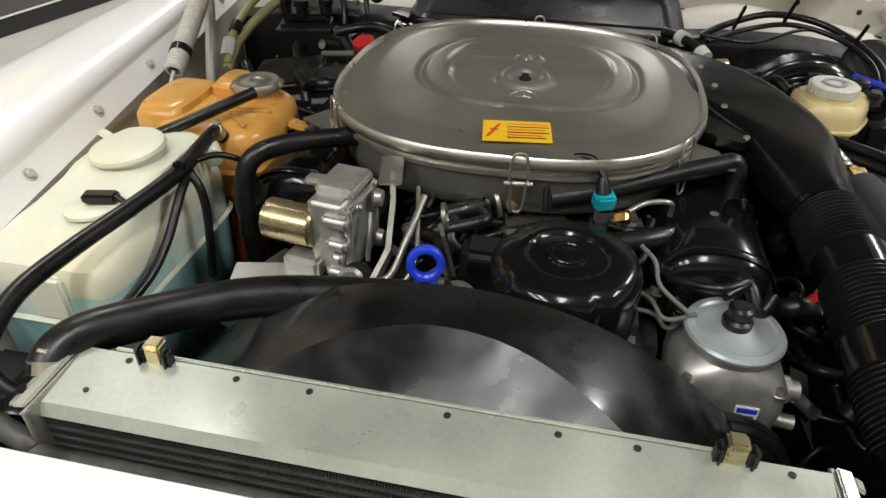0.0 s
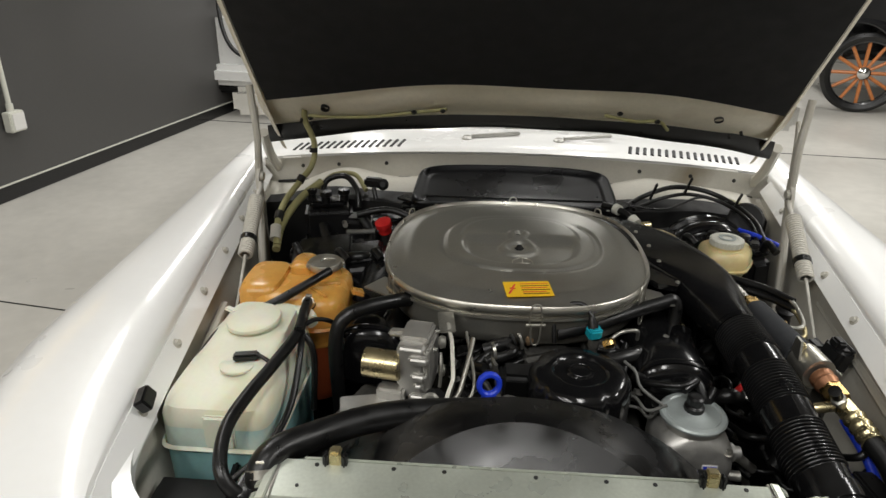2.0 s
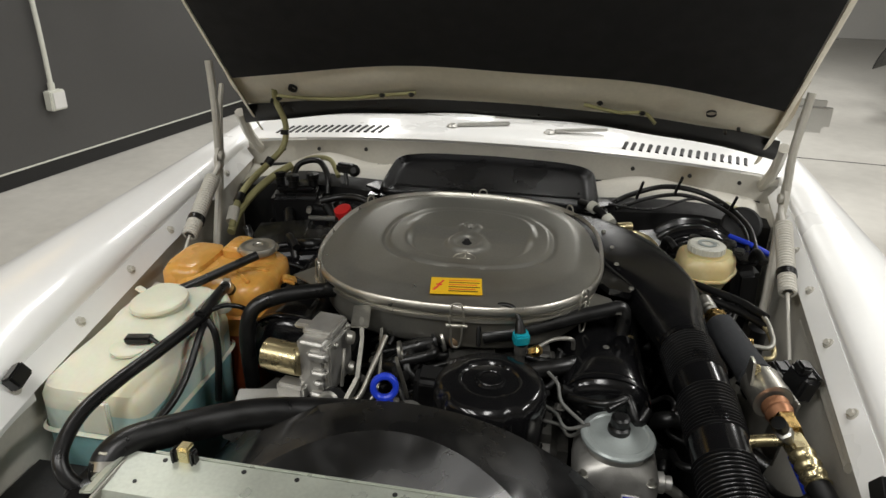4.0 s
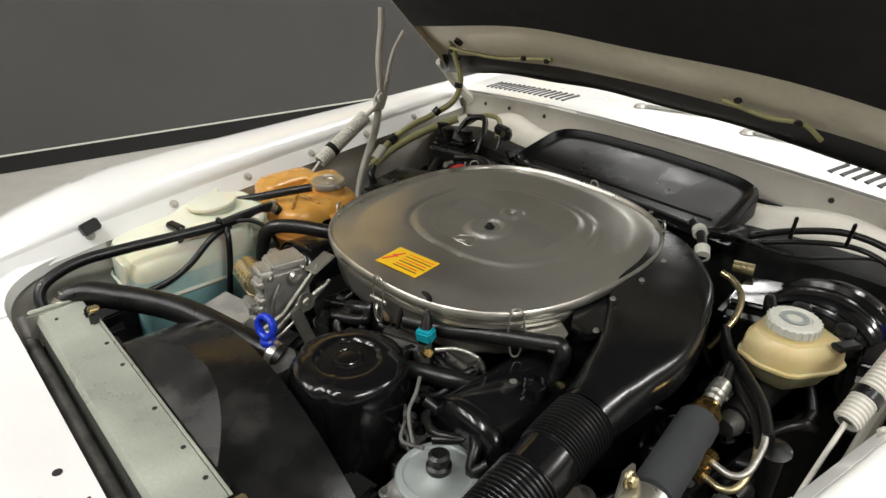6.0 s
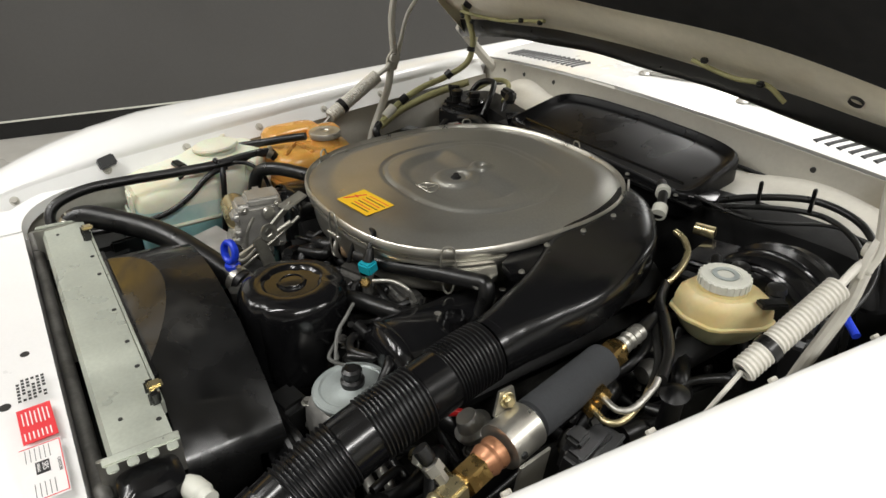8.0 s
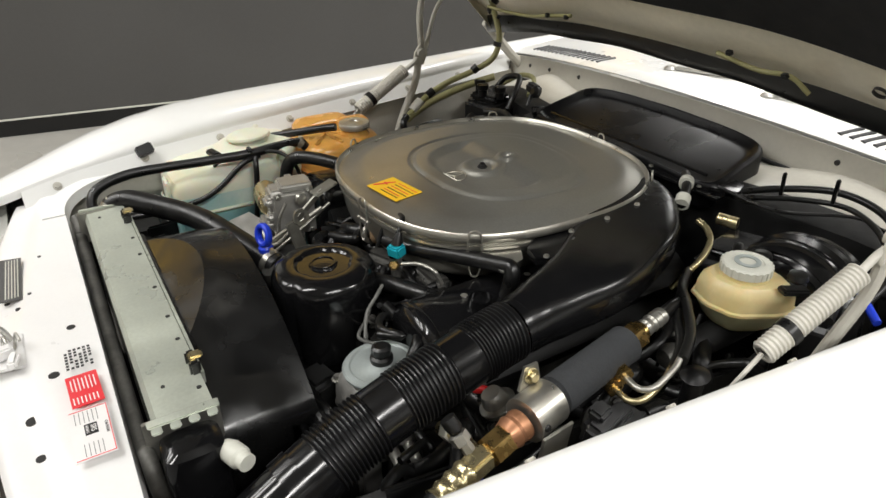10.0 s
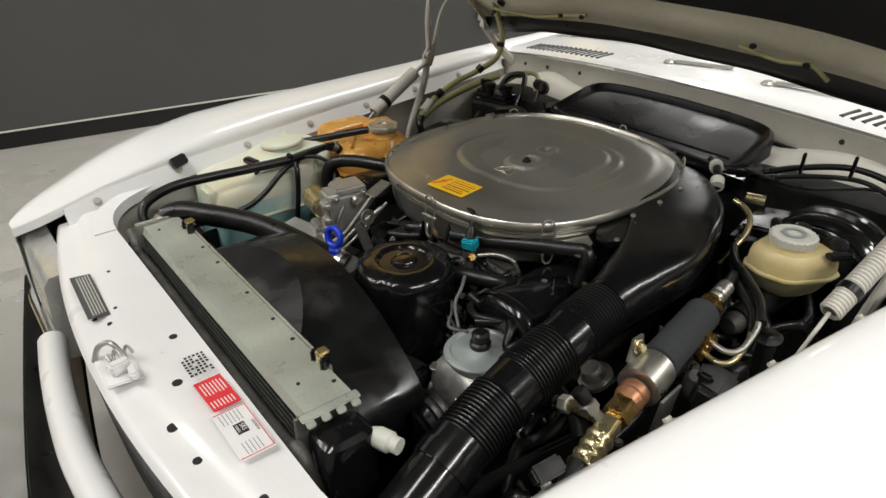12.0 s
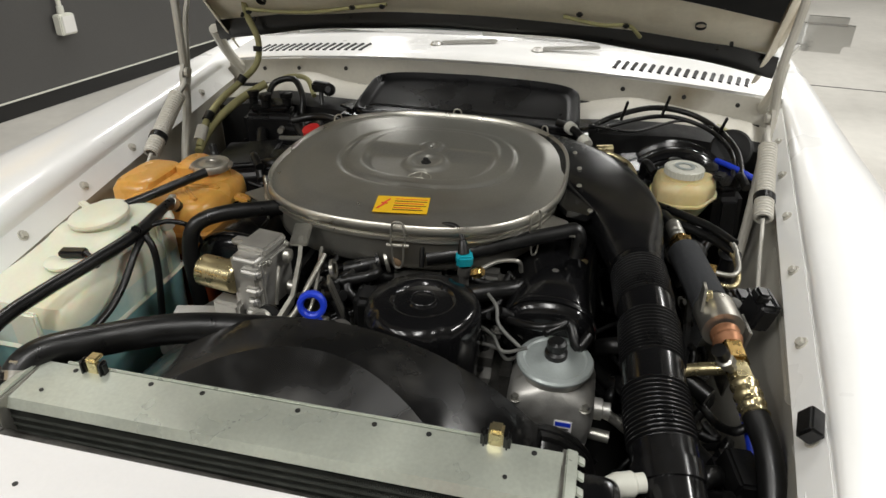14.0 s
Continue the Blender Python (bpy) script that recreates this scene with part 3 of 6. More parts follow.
part("seal", sheet(lambda u, s: hood_pt(u * 0.672, 0.072 + BOW(u * 0.672) - s * (0.42 + 0.30 * u * u), 0.004 + 0.02 * math.sin(s * 30) + 0.002 * math.sin(u * 14)), steps(-1, 1, 41), steps(-0.006, 0.055, 8), 0.004), RUBBER, hood, "black rubber bonnet seal", 60)


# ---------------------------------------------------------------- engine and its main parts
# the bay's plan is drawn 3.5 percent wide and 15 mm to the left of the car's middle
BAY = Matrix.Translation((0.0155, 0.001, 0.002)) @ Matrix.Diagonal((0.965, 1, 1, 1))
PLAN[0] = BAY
eng = thing("engine", (0, 0.65, CARZ + 0.012), "grimy black V8 engine block deep in the bay", "engine")
part("block", box((0.42, 0.62, 0.30), (0.0, 0.72, 0.512), bevel=0.03, seg=3), ENGINE, eng)
for side in (-1, 1):
    part("cylinder_head", box((0.16, 0.56, 0.10), (side * 0.24, 0.78, 0.655), (0, side * 32, 0), 0.03, 4), DARK, eng)
part("intake_manifold", box((0.26, 0.45, 0.07), (0, 0.76, 0.69), bevel=0.02, seg=3), ENGINE, eng)

# air cleaner
ACX, ACY, ACA, ACB, ACN = -0.024, 0.788, 0.281, 0.281, 2.6
ac = thing("air_cleaner", (ACX, ACY, 0.74), "round-cornered steel air cleaner with a clipped lid", "air cleaner")


def norm2(x, y, cx, cy, a, b_, n):
    return (abs((x - cx) / a) ** n + abs((y - cy) / b_) ** n) ** (1 / n)


def sstep(a, b_, x):
    t = max(0.0, min(1.0, (x - a) / (b_ - a)))
    return t * t * (3 - 2 * t)


def lid_z(x, y, rho):
    z = 0.842 - 0.010 * sstep(0.80, 0.985, rho) - 0.003 * sstep(0.3, 0.9, rho)
    g = norm2(x, y, -0.012, 0.795, 0.170, 0.148, 2.5)
    z -= 0.0050 * math.exp(-((g - 1) / 0.03) ** 2) * sstep(0.93, 0.86, y)
    z += 0.0020 * sstep(1.06, 0.97, g)
    i = norm2(x, y, -0.012, 0.80, 0.132, 0.125, 2.7)
    front = sstep(0.826, 0.780, y)
    z -= 0.0100 * sstep(1.0, 0.86, i) * front
    z += 0.0030 * sstep(1.03, 0.95, i) * (1 - front)
    c = math.hypot(x + 0.015, y - 0.765)
    z += 0.0085 * sstep(0.048, 0.036, c) * (0.4 + 0.6 * front) - 0.006 * sstep(0.030, 0.018, c)
    k = math.hypot(x + 0.016, y - 0.823)
    z += 0.005 * sstep(0.026, 0.016, k) - 0.009 * sstep(0.010, 0.007, k)
    return z


def lid_mesh():
    b = bmesh.new()
    rim = oval(1, 1, ACN, 144)
    rings = []
    for j in range(70):
        rho = 0.985 * (j / 69)
        if j == 0:
            rings.append([b.verts.new((ACX, ACY, lid_z(ACX, ACY, 0)))])
            continue
        rings.append([b.verts.new((ACX + ACA * rho * u, ACY + ACB * rho * v, lid_z(ACX + ACA * rho * u, ACY + ACB * rho * v, rho))) for u, v in rim])
    skin(b, rings)
    return b


lid = part("lid", lid_mesh(), STEEL, ac, "worn grey steel lid with pressed rings", 60)


def ring_band(profile, n=144):
    rim = oval(1, 1, ACN, n)
    return loft([[(ACX + ACA * r * u, ACY + ACB * r * v, z) for u, v in rim] for r, z in profile], cap=(False, False))


part("rim", ring_band([(0.975, 0.829), (0.983, 0.8345), (0.992, 0.8365), (1.0, 0.8345), (1.004, 0.829), (1.002, 0.823), (0.994, 0.820), (0.985, 0.820)]), RIMSTEEL, ac, "bright rolled rim", 60)
part("bowl", ring_band([(0.975, 0.829), (0.972, 0.818), (0.966, 0.800), (0.958, 0.772), (0.945, 0.756), (0.91, 0.746), (0.78, 0.741), (0.2, 0.740)]), STEEL, ac, "steel lower bowl", 60)
part("seat_ring", ring_band([(0.965, 0.812), (0.985, 0.811), (0.985, 0.806), (0.962, 0.804)]), RIMSTEEL, ac)


def rim_point(x, y):
    """The rim point and its outward direction nearest the way to (x, y)."""
    t = math.atan2(y - ACY, x - ACX)
    r = 0.2
    while norm2(ACX + r * math.cos(t), ACY + r * math.sin(t), ACX, ACY, ACA, ACB, ACN) < 1:
        r += 0.0005
    return Vector((ACX + r * math.cos(t), ACY + r * math.sin(t), 0)), t


for lx, ly in ((0.008, 0.50), (0.215, 0.60), (-0.262, 0.62), (0.21, 1.03), (-0.28, 0.97), (-0.02, 1.07)):
    p, t = rim_point(lx, ly)
    o = Vector((math.cos(t), math.sin(t), 0))
    s = Vector((-math.sin(t), math.cos(t), 0))
    bail = tube([p + o * 0.004 + s * w + Vector((0, 0, z)) for w, z in ((-0.012, 0.800), (-0.011, 0.822), (-0.007, 0.842), (0.007, 0.842), (0.011, 0.822), (0.012, 0.800))], 0.0017, n=8, per=4)
    tube([p + o * 0.006 + s * w + Vector((0, 0, z)) for w, z in ((-0.009, 0.806), (-0.009, 0.785), (-0.006, 0.768), (0, 0.764), (0.006, 0.768), (0.009, 0.785), (0.009, 0.806))], 0.0017, n=8, per=4, bm=bail)
    la = part("latch", bail, RIMSTEEL, ac, "sprung wire latch")
    part("pivot", tube([p + o * 0.004 - s * 0.018 + Vector((0, 0, 0.803)), p + o * 0.004 + s * 0.018 + Vector((0, 0, 0.803))], 0.003, n=10, per=1), RIMSTEEL, la)
# badge ring pressed into the lid, as a plain shape
bp = lambda r, a: (-0.010 + r * math.cos(radians(a)), 0.700 + r * math.sin(radians(a)))
bpt = lambda r, a: (*bp(r, a), lid_z(*bp(r, a), 0.35) + 0.0006)
badge = tube([bpt(0.0215, a) for a in range(0, 361, 15)], 0.0011, n=6, per=1)
for a in (90, 210, 330):
    tube([bpt(0.001, a), bpt(0.011, a), bpt(0.021, a)], 0.0012, n=6, per=2, bm=badge)
part("badge", badge, RIMSTEEL, lid, "plain pressed ring badge")
part("nut", lathe([(0.0, 0.012), (0.005, 0.012), (0.006, 0.008), (0.010, 0.006), (0.010, 0)], (-0.015, 0.765, 0.833), n=6), DARK, lid)
part("lid_hole", lathe([(0, 0.001), (0.0075, 0.001), (0.0075, -0.002)], (-0.016, 0.823, lid_z(-0.016, 0.823, 0.2)), n=18), INK, lid)
# warning label
lab = box((0.090, 0.058, 0.0010), (-0.005, 0.571, 0.8405), (1.2, 0, 8), 0.0003)
wl = tagged(finish("warning_label", lab, YELLOW), "yellow warning label with a red lightning mark", "label")
for k, (dx, dy, w) in enumerate([(0.014, 0.019, 0.055), (0.014, 0.011, 0.055), (0.012, 0.003, 0.05), (0.014, -0.005, 0.055), (0.010, -0.013, 0.046), (0.012, -0.020, 0.05)]):
    c, s_ = math.cos(radians(8)), math.sin(radians(8))
    part("text_line", box((w, 0.0016, 0.0006), (-0.005 + dx * c - dy * s_, 0.571 + dx * s_ + dy * c, 0.8414), (1.2, 0, 8), 0), INK if k % 2 else REDLAB, wl)
for (dx, dy, a) in ((-0.028, 0.010, 62), (-0.030, 0.002, -10), (-0.033, -0.010, 62)):
    part("lightning_mark", box((0.020 if a == 62 else 0.011, 0.0035, 0.0006), (-0.005 + dx, 0.571 + dy - 0.004, 0.8414), (1.2, 0, a + 8), 0), REDLAB, wl)
# side bracket on the bowl
part("bracket", loft([[(0.215, 0.600, z), (0.285, 0.605, z), (0.268, 0.655, z), (0.235, 0.675, z)] for z in (0.800, 0.803)]), ZINC, ac, "steel bracket ear")
part("bracket_bolt", bolt(0.262, 0.618, 0.803, 0.005), ZINC, ac)
part("bracket", loft([[(-0.335, 0.64, z), (-0.27, 0.60, z), (-0.25, 0.66, z), (-0.30, 0.69, z)] for z in (0.792, 0.795)]), ZINC, ac, "steel bracket ear")

# intake duct
duct = thing("intake_duct", (0.40, 0.45, 0.60), "glossy black intake duct with ribbed flexible sections", "intake duct")


def rect_ring(c, side, up, w, h, n, count=32):
    return [c + side * px + up * py for px, py in oval(w, h, n, count)]


DUCT = [((0.125, 0.955, 0.795), 0.085, 0.034, 7), ((0.205, 0.925, 0.797), 0.092, 0.034, 6), ((0.280, 0.862, 0.797), 0.088, 0.034, 6), ((0.330, 0.785, 0.797), 0.076, 0.035, 5), ((0.363, 0.71, 0.794), 0.066, 0.037, 4),
        ((0.375, 0.645, 0.789), 0.054, 0.040, 3), ((0.383, 0.590, 0.784), 0.045, 0.042, 2.2), ((0.387, 0.560, 0.781), 0.0425, 0.0425, 2)]
cs = smooth_path([d[0] for d in DUCT], 6)
rings = []
for i, (p, s, u) in enumerate(frames(cs)):
    k = min(i // 6, len(DUCT) - 2)
    t = i / 6 - k
    w, h, n = [DUCT[k][j] * (1 - t) + DUCT[k + 1][j] * t for j in (1, 2, 3)]
    rings.append(rect_ring(p, s, u, w, h, n))
part("duct_box", loft(rings), DUCTM, duct, "", 40)
part("duct_flange", loft([[(x, y, z) for x, y in ((0.14, 0.86), (0.265, 0.665), (0.30, 0.655), (0.318, 0.69), (0.29, 0.86), (0.22, 1.0), (0.15, 1.02))] for z in (0.806, 0.818)]), BLACK, duct)
for x, y in ((0.296, 0.672), (0.272, 0.74), (0.268, 0.82), (0.255, 0.90)):
    part("screw", lathe([(0, 0.004), (0.004, 0.003), (0.005, 0)], (x + 0.008, y, 0.832 if y > 0.7 else 0.818), n=10), ZINC, duct)
PIPE = [(0.387, 0.565, 0.782), (0.394, 0.50, 0.776), (0.401, 0.449, 0.768), (0.406, 0.39, 0.757), (0.410, 0.338, 0.744), (0.416, 0.285, 0.728), (0.425, 0.233, 0.710), (0.437, 0.17, 0.685), (0.45, 0.10, 0.655), (0.46, 0.02, 0.62)]
pp = smooth_path(PIPE, 24)
RIBS = ((0.548, 0.472), (0.436, 0.360), (0.326, 0.252))


def pipe_piece(y0, y1, ribbed):
    pts = [p for p in pp if y1 <= p.y <= y0]
    b = bmesh.new()
    rs = []
    fr = frames(pts)
    if ribbed:
        # resample evenly: four rings a rib
        count = 13 * 4
        pts = [pts[min(len(pts) - 1, int(k / count * (len(pts) - 1)))].lerp(pts[min(len(pts) - 1, int(k / count * (len(pts) - 1)) + 1)], k / count * (len(pts) - 1) % 1) for k in range(count + 1)]
        fr = frames(pts)
    for i, (p, s, u) in enumerate(fr):
        r = 0.0415
        if ribbed:
            r = (0.0395, 0.0435, 0.0440, 0.0400)[i % 4]
        rs.append([b.verts.new(p + r * (math.cos(2 * math.pi * k / 32) * s + math.sin(2 * math.pi * k / 32) * u)) for k in range(32)])
    skin(b, rs)
    return b


ys = [0.566]
for a, b_ in RIBS:
    part("duct_tube", pipe_piece(ys[-1], a - 0.002, False), DUCTM, duct, "", 50)
    part("ribbed_sleeve", pipe_piece(a, b_, True), SATIN, duct, "ribbed black sleeve", 20)
    ys.append(b_ + 0.002)
part("duct_tube", pipe_piece(ys[-1], 0.03, False), DUCTM, duct, "", 50)
part("duct_collar", tube([(0.4255, 0.231, 0.7095), (0.4295, 0.209, 0.701)], 0.0445, n=32, per=1), BLACK, duct)

# ---------------------------------------------------------------- radiator
rad = thing("radiator", (-0.03, 0.13, CARZ + 0.012), "radiator with a pale metal top plate behind the front panel", "radiator")
RX0, RX1 = -0.372, 0.303
part("top_plate", sheet(lambda x, v: (x, 0.094 + 0.070 * v - 0.006 * (1 - v) * 0, 0.768 + 0.004 * v - 0.012 * max(0, 0.08 - v) / 0.08), steps(RX0, RX1, 30), [0, 0.03, 0.08, 0.3, 0.6, 0.9, 1.0], 0.002), RADTOP, rad, "pale grey-green metal plate with worn patches", 60)
part("rear_lip", box((RX1 - RX0 - 0.10, 0.004, 0.020), ((RX0 + RX1) / 2 - 0.01, 0.167, 0.764), bevel=0.001), RADTOP, rad)
part("core", box((RX1 - RX0 - 0.01, 0.045, 0.38), ((RX0 + RX1) / 2, 0.122, 0.558), bevel=0.002), FIN, rad, "dark finned core")
for k in range(9):
    part("core_tube", box((RX1 - RX0 - 0.012, 0.006, 0.0045), ((RX0 + RX1) / 2, 0.0975, 0.742 - 0.0115 * k), bevel=0.001), FIN, rad)
fins = bmesh.new()
for k in range(250):
    x = RX0 + 0.008 + (RX1 - RX0 - 0.016) * k / 249
    v = [fins.verts.new(q) for q in ((x, 0.0955, 0.752), (x + 0.0009, 0.0955, 0.752), (x + 0.0009, 0.0955, 0.63), (x, 0.0955, 0.63), (x, 0.101, 0.752), (x + 0.0009, 0.101, 0.752), (x + 0.0009, 0.101, 0.63), (x, 0.101, 0.63))]
    for f in ((0, 1, 2, 3), (0, 3, 7, 4), (1, 5, 6, 2)):
        fins.faces.new([v[i] for i in f])
tagged(part("fin_block", fins, FIN, rad, "", 0), kind="stuff")
for side, x in ((-1, RX0 - 0.026), (1, RX1 + 0.034)):
    w = 0.05 if side < 0 else 0.062
    part("side_tank", loft([[(x + px, 0.128 + py, z) for px, py in oval(w / 2 * k, 0.036 * k, 4, 28)] for z, k in ((0.37, 0.9), (0.39, 1), (0.735, 1), (0.750, 0.94), (0.756, 0.7))]), BLACK, rad, "black side tank")
    part("tank_bracket", box((0.013, 0.082, 0.004), (x - side * 0.026, 0.128, 0.7725), (0, side * 10, 0), 0.0015), RADTOP, rad, "bent metal bracket")
    for k in range(4):
        part("bracket_tooth", box((0.010, 0.012, 0.004), (x - side * 0.016, 0.096 + 0.021 * k, 0.769), (0, side * 30, 0), 0.0015), RADTOP, rad)
    part("tank_bracket", box((0.005, 0.088, 0.060), (x - side * 0.034, 0.126, 0.742), bevel=0.001), ZINC, rad)
part("fitting", lathe([(0.010, 0), (0.012, 0.006), (0.014, 0.012), (0.014, 0.030), (0.011, 0.034), (0.011, 0.044), (0, 0.044)], (0.352, 0.160, 0.738), (-8, 90, 12), 18), CAPW, rad, "pale plastic hexagonal fitting")
part("fitting_nut", lathe([(0.012, 0), (0.012, 0.012), (0, 0.012)], (0.352, 0.154, 0.728), (-8, 90, 12), 6), BRASS, rad)
for cx in (-0.287, 0.226):
    cb = box((0.017, 0.007, 0.024), (cx, 0.160, 0.777), bevel=0.002)
    box((0.017, 0.018, 0.006), (cx, 0.164, 0.790), bevel=0.003, bm=cb)
    rc = part("spring_clip", cb, GOLD, rad, "yellow zinc spring clip")
    for s in (-1, 1):
        part("clip_rubber", box((0.008, 0.014, 0.030), (cx + s * 0.013, 0.160, 0.775), bevel=0.003), RUBBER, rc)
for x in (-0.312, -0.205, -0.135, -0.01, 0.085, 0.15, 0.27):
    part("plate_hole", lathe([(0, 0.0012), (0.0032, 0.001), (0.0032, -0.002)], (x, 0.156, 0.7715), n=14), INK, rad)
for x in (-0.33, 0.243):
    part("plate_hole", lathe([(0, 0.0012), (0.0025, 0.001), (0.0025, -0.002)], (x, 0.118, 0.770), n=10), INK, rad)
# rod along the front of the radiator
rod = thing("support_rod", (-0.05, 0.078, 0.70), "grey steel rod along the radiator front", "rod")
part("rod", tube([(-0.40, 0.082, 0.752), (-0.375, 0.082, 0.735), (-0.34, 0.080, 0.722), (0.0, 0.078, 0.718), (0.26, 0.078, 0.716), (0.31, 0.080, 0.73), (0.335, 0.082, 0.70), (0.36, 0.09, 0.62)], 0.0100, n=14), ENGINE, rod)

# ---------------------------------------------------------------- fan shroud
shroud = thing("fan_shroud", (-0.03, 0.25, CARZ + 0.012), "black plastic fan shroud arched behind the radiator", "fan shroud")
SX, SZ, SR = -0.026, 0.380, 0.421
TOPZ = 0.766


def shroud_cut(r, y=None):
    """A ring of the round duct: at y, or where the sloping front facet cuts it."""
    out = []
    for j in range(160):
        t = 2 * math.pi * j / 160
        x, z = min(SX + 0.300, max(SX - 0.310, SX + r * math.cos(t))), max(0.39, SZ + r * math.sin(t))
        out.append((x, y if y is not None else 0.172 + max(0.0, z - TOPZ) * 1.70, z))
    return out


facet = bmesh.new()
arc = [p for p in shroud_cut(SR) if p[2] > TOPZ]
half = math.sqrt(SR ** 2 - (TOPZ - SZ) ** 2)
arc = sorted(arc, key=lambda p: p[0])
low = [(SX - half + 2 * half * k / (len(arc) - 1), 0.172, TOPZ) for k in range(len(arc))]
skin(facet, [[facet.verts.new((a[0] * (1 - w) + b_[0] * w, a[1] * (1 - w) + b_[1] * w, a[2] * (1 - w) + b_[2] * w)) for a, b_ in zip(low, arc)] for w in (0.0, 0.25, 0.5, 0.75, 1.0)], closed=False)
part("front_facet", facet, SHROUDM, shroud, "flat sloping front of the shroud with dull scuffs and painted grey reflections", 60)
part("shroud_band", loft([shroud_cut(SR), [(x, y + 0.004, z) for x, y, z in shroud_cut(SR)], shroud_cut(SR - 0.002, 0.262), shroud_cut(SR - 0.008, 0.302), shroud_cut(SR - 0.016, 0.302), shroud_cut(SR - 0.012, 0.262)], cap=(False, False)), SHROUDM, shroud, "", 40)
part("top_lip", box((0.40, 0.010, 0.008), (SX, 0.171, TOPZ - 0.003), bevel=0.002), SHROUDM, shroud)
fan = thing("cooling_fan", (SX, 0.27, 0.36), "black cooling fan inside its shroud", "fan")
part("hub", lathe([(0, 0.03), (0.07, 0.03), (0.08, 0.0), (0.08, -0.05), (0, -0.05)], (SX, 0.29, 0.56), (90, 0, 0), 28), DARK, fan)
for k in range(8):
    a = k * 45
    part("blade", box((0.15, 0.006, 0.06), (SX + 0.15 * math.cos(radians(a)), 0.28, 0.56 + 0.15 * math.sin(radians(a))), (28, -a, 0), 0.002), SATIN, fan)

# ---------------------------------------------------------------- distributor cover
dist = thing("distributor_cover", (0.078, 0.40, 0.62), "black domed distributor cover with a glossy top", "distributor cover")


def dist_ring(r, z):
    out = []
    for k in range(72):
        a = k * 5
        notch = sum(math.exp(-((((a - c + 180) % 360) - 180) / 6) ** 2) for c in (300, 215, 60, 150))
        q = r * (1 - 0.07 * notch * (1 if z < 0.788 else 0.4))
        out.append((0.078 + q * math.cos(radians(a)), 0.398 + 0.97 * q * math.sin(radians(a)), z))
    return out


part("cover", loft([dist_ring(r, z) for r, z in ((0.080, 0.635), (0.084, 0.66), (0.087, 0.72), (0.0875, 0.757), (0.086, 0.768), (0.081, 0.777), (0.073, 0.782), (0.050, 0.785), (0.047, 0.784), (0.043, 0.780), (0.024, 0.780), (0.022, 0.783), (0.004, 0.784))]), BLACK, dist, "", 40)
db = lathe([(0.017, 0), (0.018, 0.0012), (0.0195, 0.0012), (0.0205, 0)], (0.078, 0.398, 0.784), n=30)
part("badge", db, BLACK, dist, "plain moulded ring")
part("base", lathe([(0.07, 0), (0.07, 0.12), (0, 0.12)], (0.078, 0.398, 0.52), n=28), DARK, dist)

# ---------------------------------------------------------------- power steering pump
ps = thing("steering_pump", (0.278, 0.40, 0.50), "cast aluminium power steering pump with a round lid", "steering pump")
part("pump_body", loft([[(0.278 + px, 0.400 + py, z) for px, py in oval(w, d, n, 40)] for w, d, n, z in ((0.030, 0.04, 3, 0.55), (0.046, 0.048, 4, 0.585), (0.060, 0.054, 7, 0.60), (0.064, 0.056, 8, 0.64), (0.063, 0.055, 7, 0.668), (0.056, 0.052, 4, 0.682), (0.047, 0.047, 2.2, 0.690), (0.052, 0.052, 2, 0.702))]), ALU, ps, "", 40)
part("lid", lathe([(0.052, 0), (0.056, 0.002), (0.0565, 0.006), (0.054, 0.009), (0.047, 0.010), (0.044, 0.008), (0.024, 0.009), (0.018, 0.013), (0, 0.013)], (0.278, 0.400, 0.703), n=44), PSLID, ps, "grey-green painted pump lid")
kn = lathe([(0.016, 0), (0.017, 0.004), (0.017, 0.010), (0.013, 0.013)], (0.278, 0.401, 0.714), n=20)
lathe([(0.013, 0.013), (0.0145, 0.016), (0.0145, 0.026), (0.010, 0.029), (0, 0.029)], (0.278, 0.401, 0.714), n=10, bm=kn)
part("cap_nut", kn, RUBBER, ps, "black cap nut")
part("side_port", tube([(0.32, 0.40, 0.625), (0.36, 0.395, 0.63), (0.40, 0.40, 0.60)], 0.008, n=12), ZINC, ps)
part("side_port", tube([(0.32, 0.385, 0.60), (0.37, 0.38, 0.60)], 0.009, n=12), ZINC, ps)
part("stub", tube([(0.235, 0.37, 0.615), (0.205, 0.36, 0.61)], 0.012, n=12, per=1), ALU, ps)
for ex, ey in ((-0.050, -0.050), (0.050, -0.050), (-0.05, 0.045), (0.05, 0.045)):
    part("flange_bolt", bolt(0.278 + ex, 0.400 + ey, 0.670, 0.006), ZINC, ps)
part("port_boss", lathe([(0.016, 0), (0.016, 0.012), (0.011, 0.014), (0.011, 0.024), (0, 0.024)], (0.342, 0.392, 0.640), (0, 90, 0), 20), ALU, ps)
part("bracket", box((0.05, 0.04, 0.12), (0.285, 0.36, 0.53), bevel=0.008), ALU, ps)
plb = part("pump_label", box((0.026, 0.0012, 0.020), (0.300, 0.3438, 0.640), bevel=0.0004), LABEL, ps, "small white and blue label")
part("label_bar", box((0.022, 0.0008, 0.007), (0.300, 0.3430, 0.644), bevel=0), BLUE, plb)
part("text_line", box((0.018, 0.0008, 0.0022), (0.300, 0.3430, 0.636), bevel=0), INK, plb)
pul = part("pulley", lathe([(0.02, 0.0), (0.066, 0.0), (0.070, 0.004), (0.062, 0.014), (0.070, 0.024), (0.066, 0.028), (0.0, 0.024)], (0.275, 0.300, 0.585), (90, 0, 0), 36), BLACK, ps, "black belt pulley")
belt = bmesh.new()
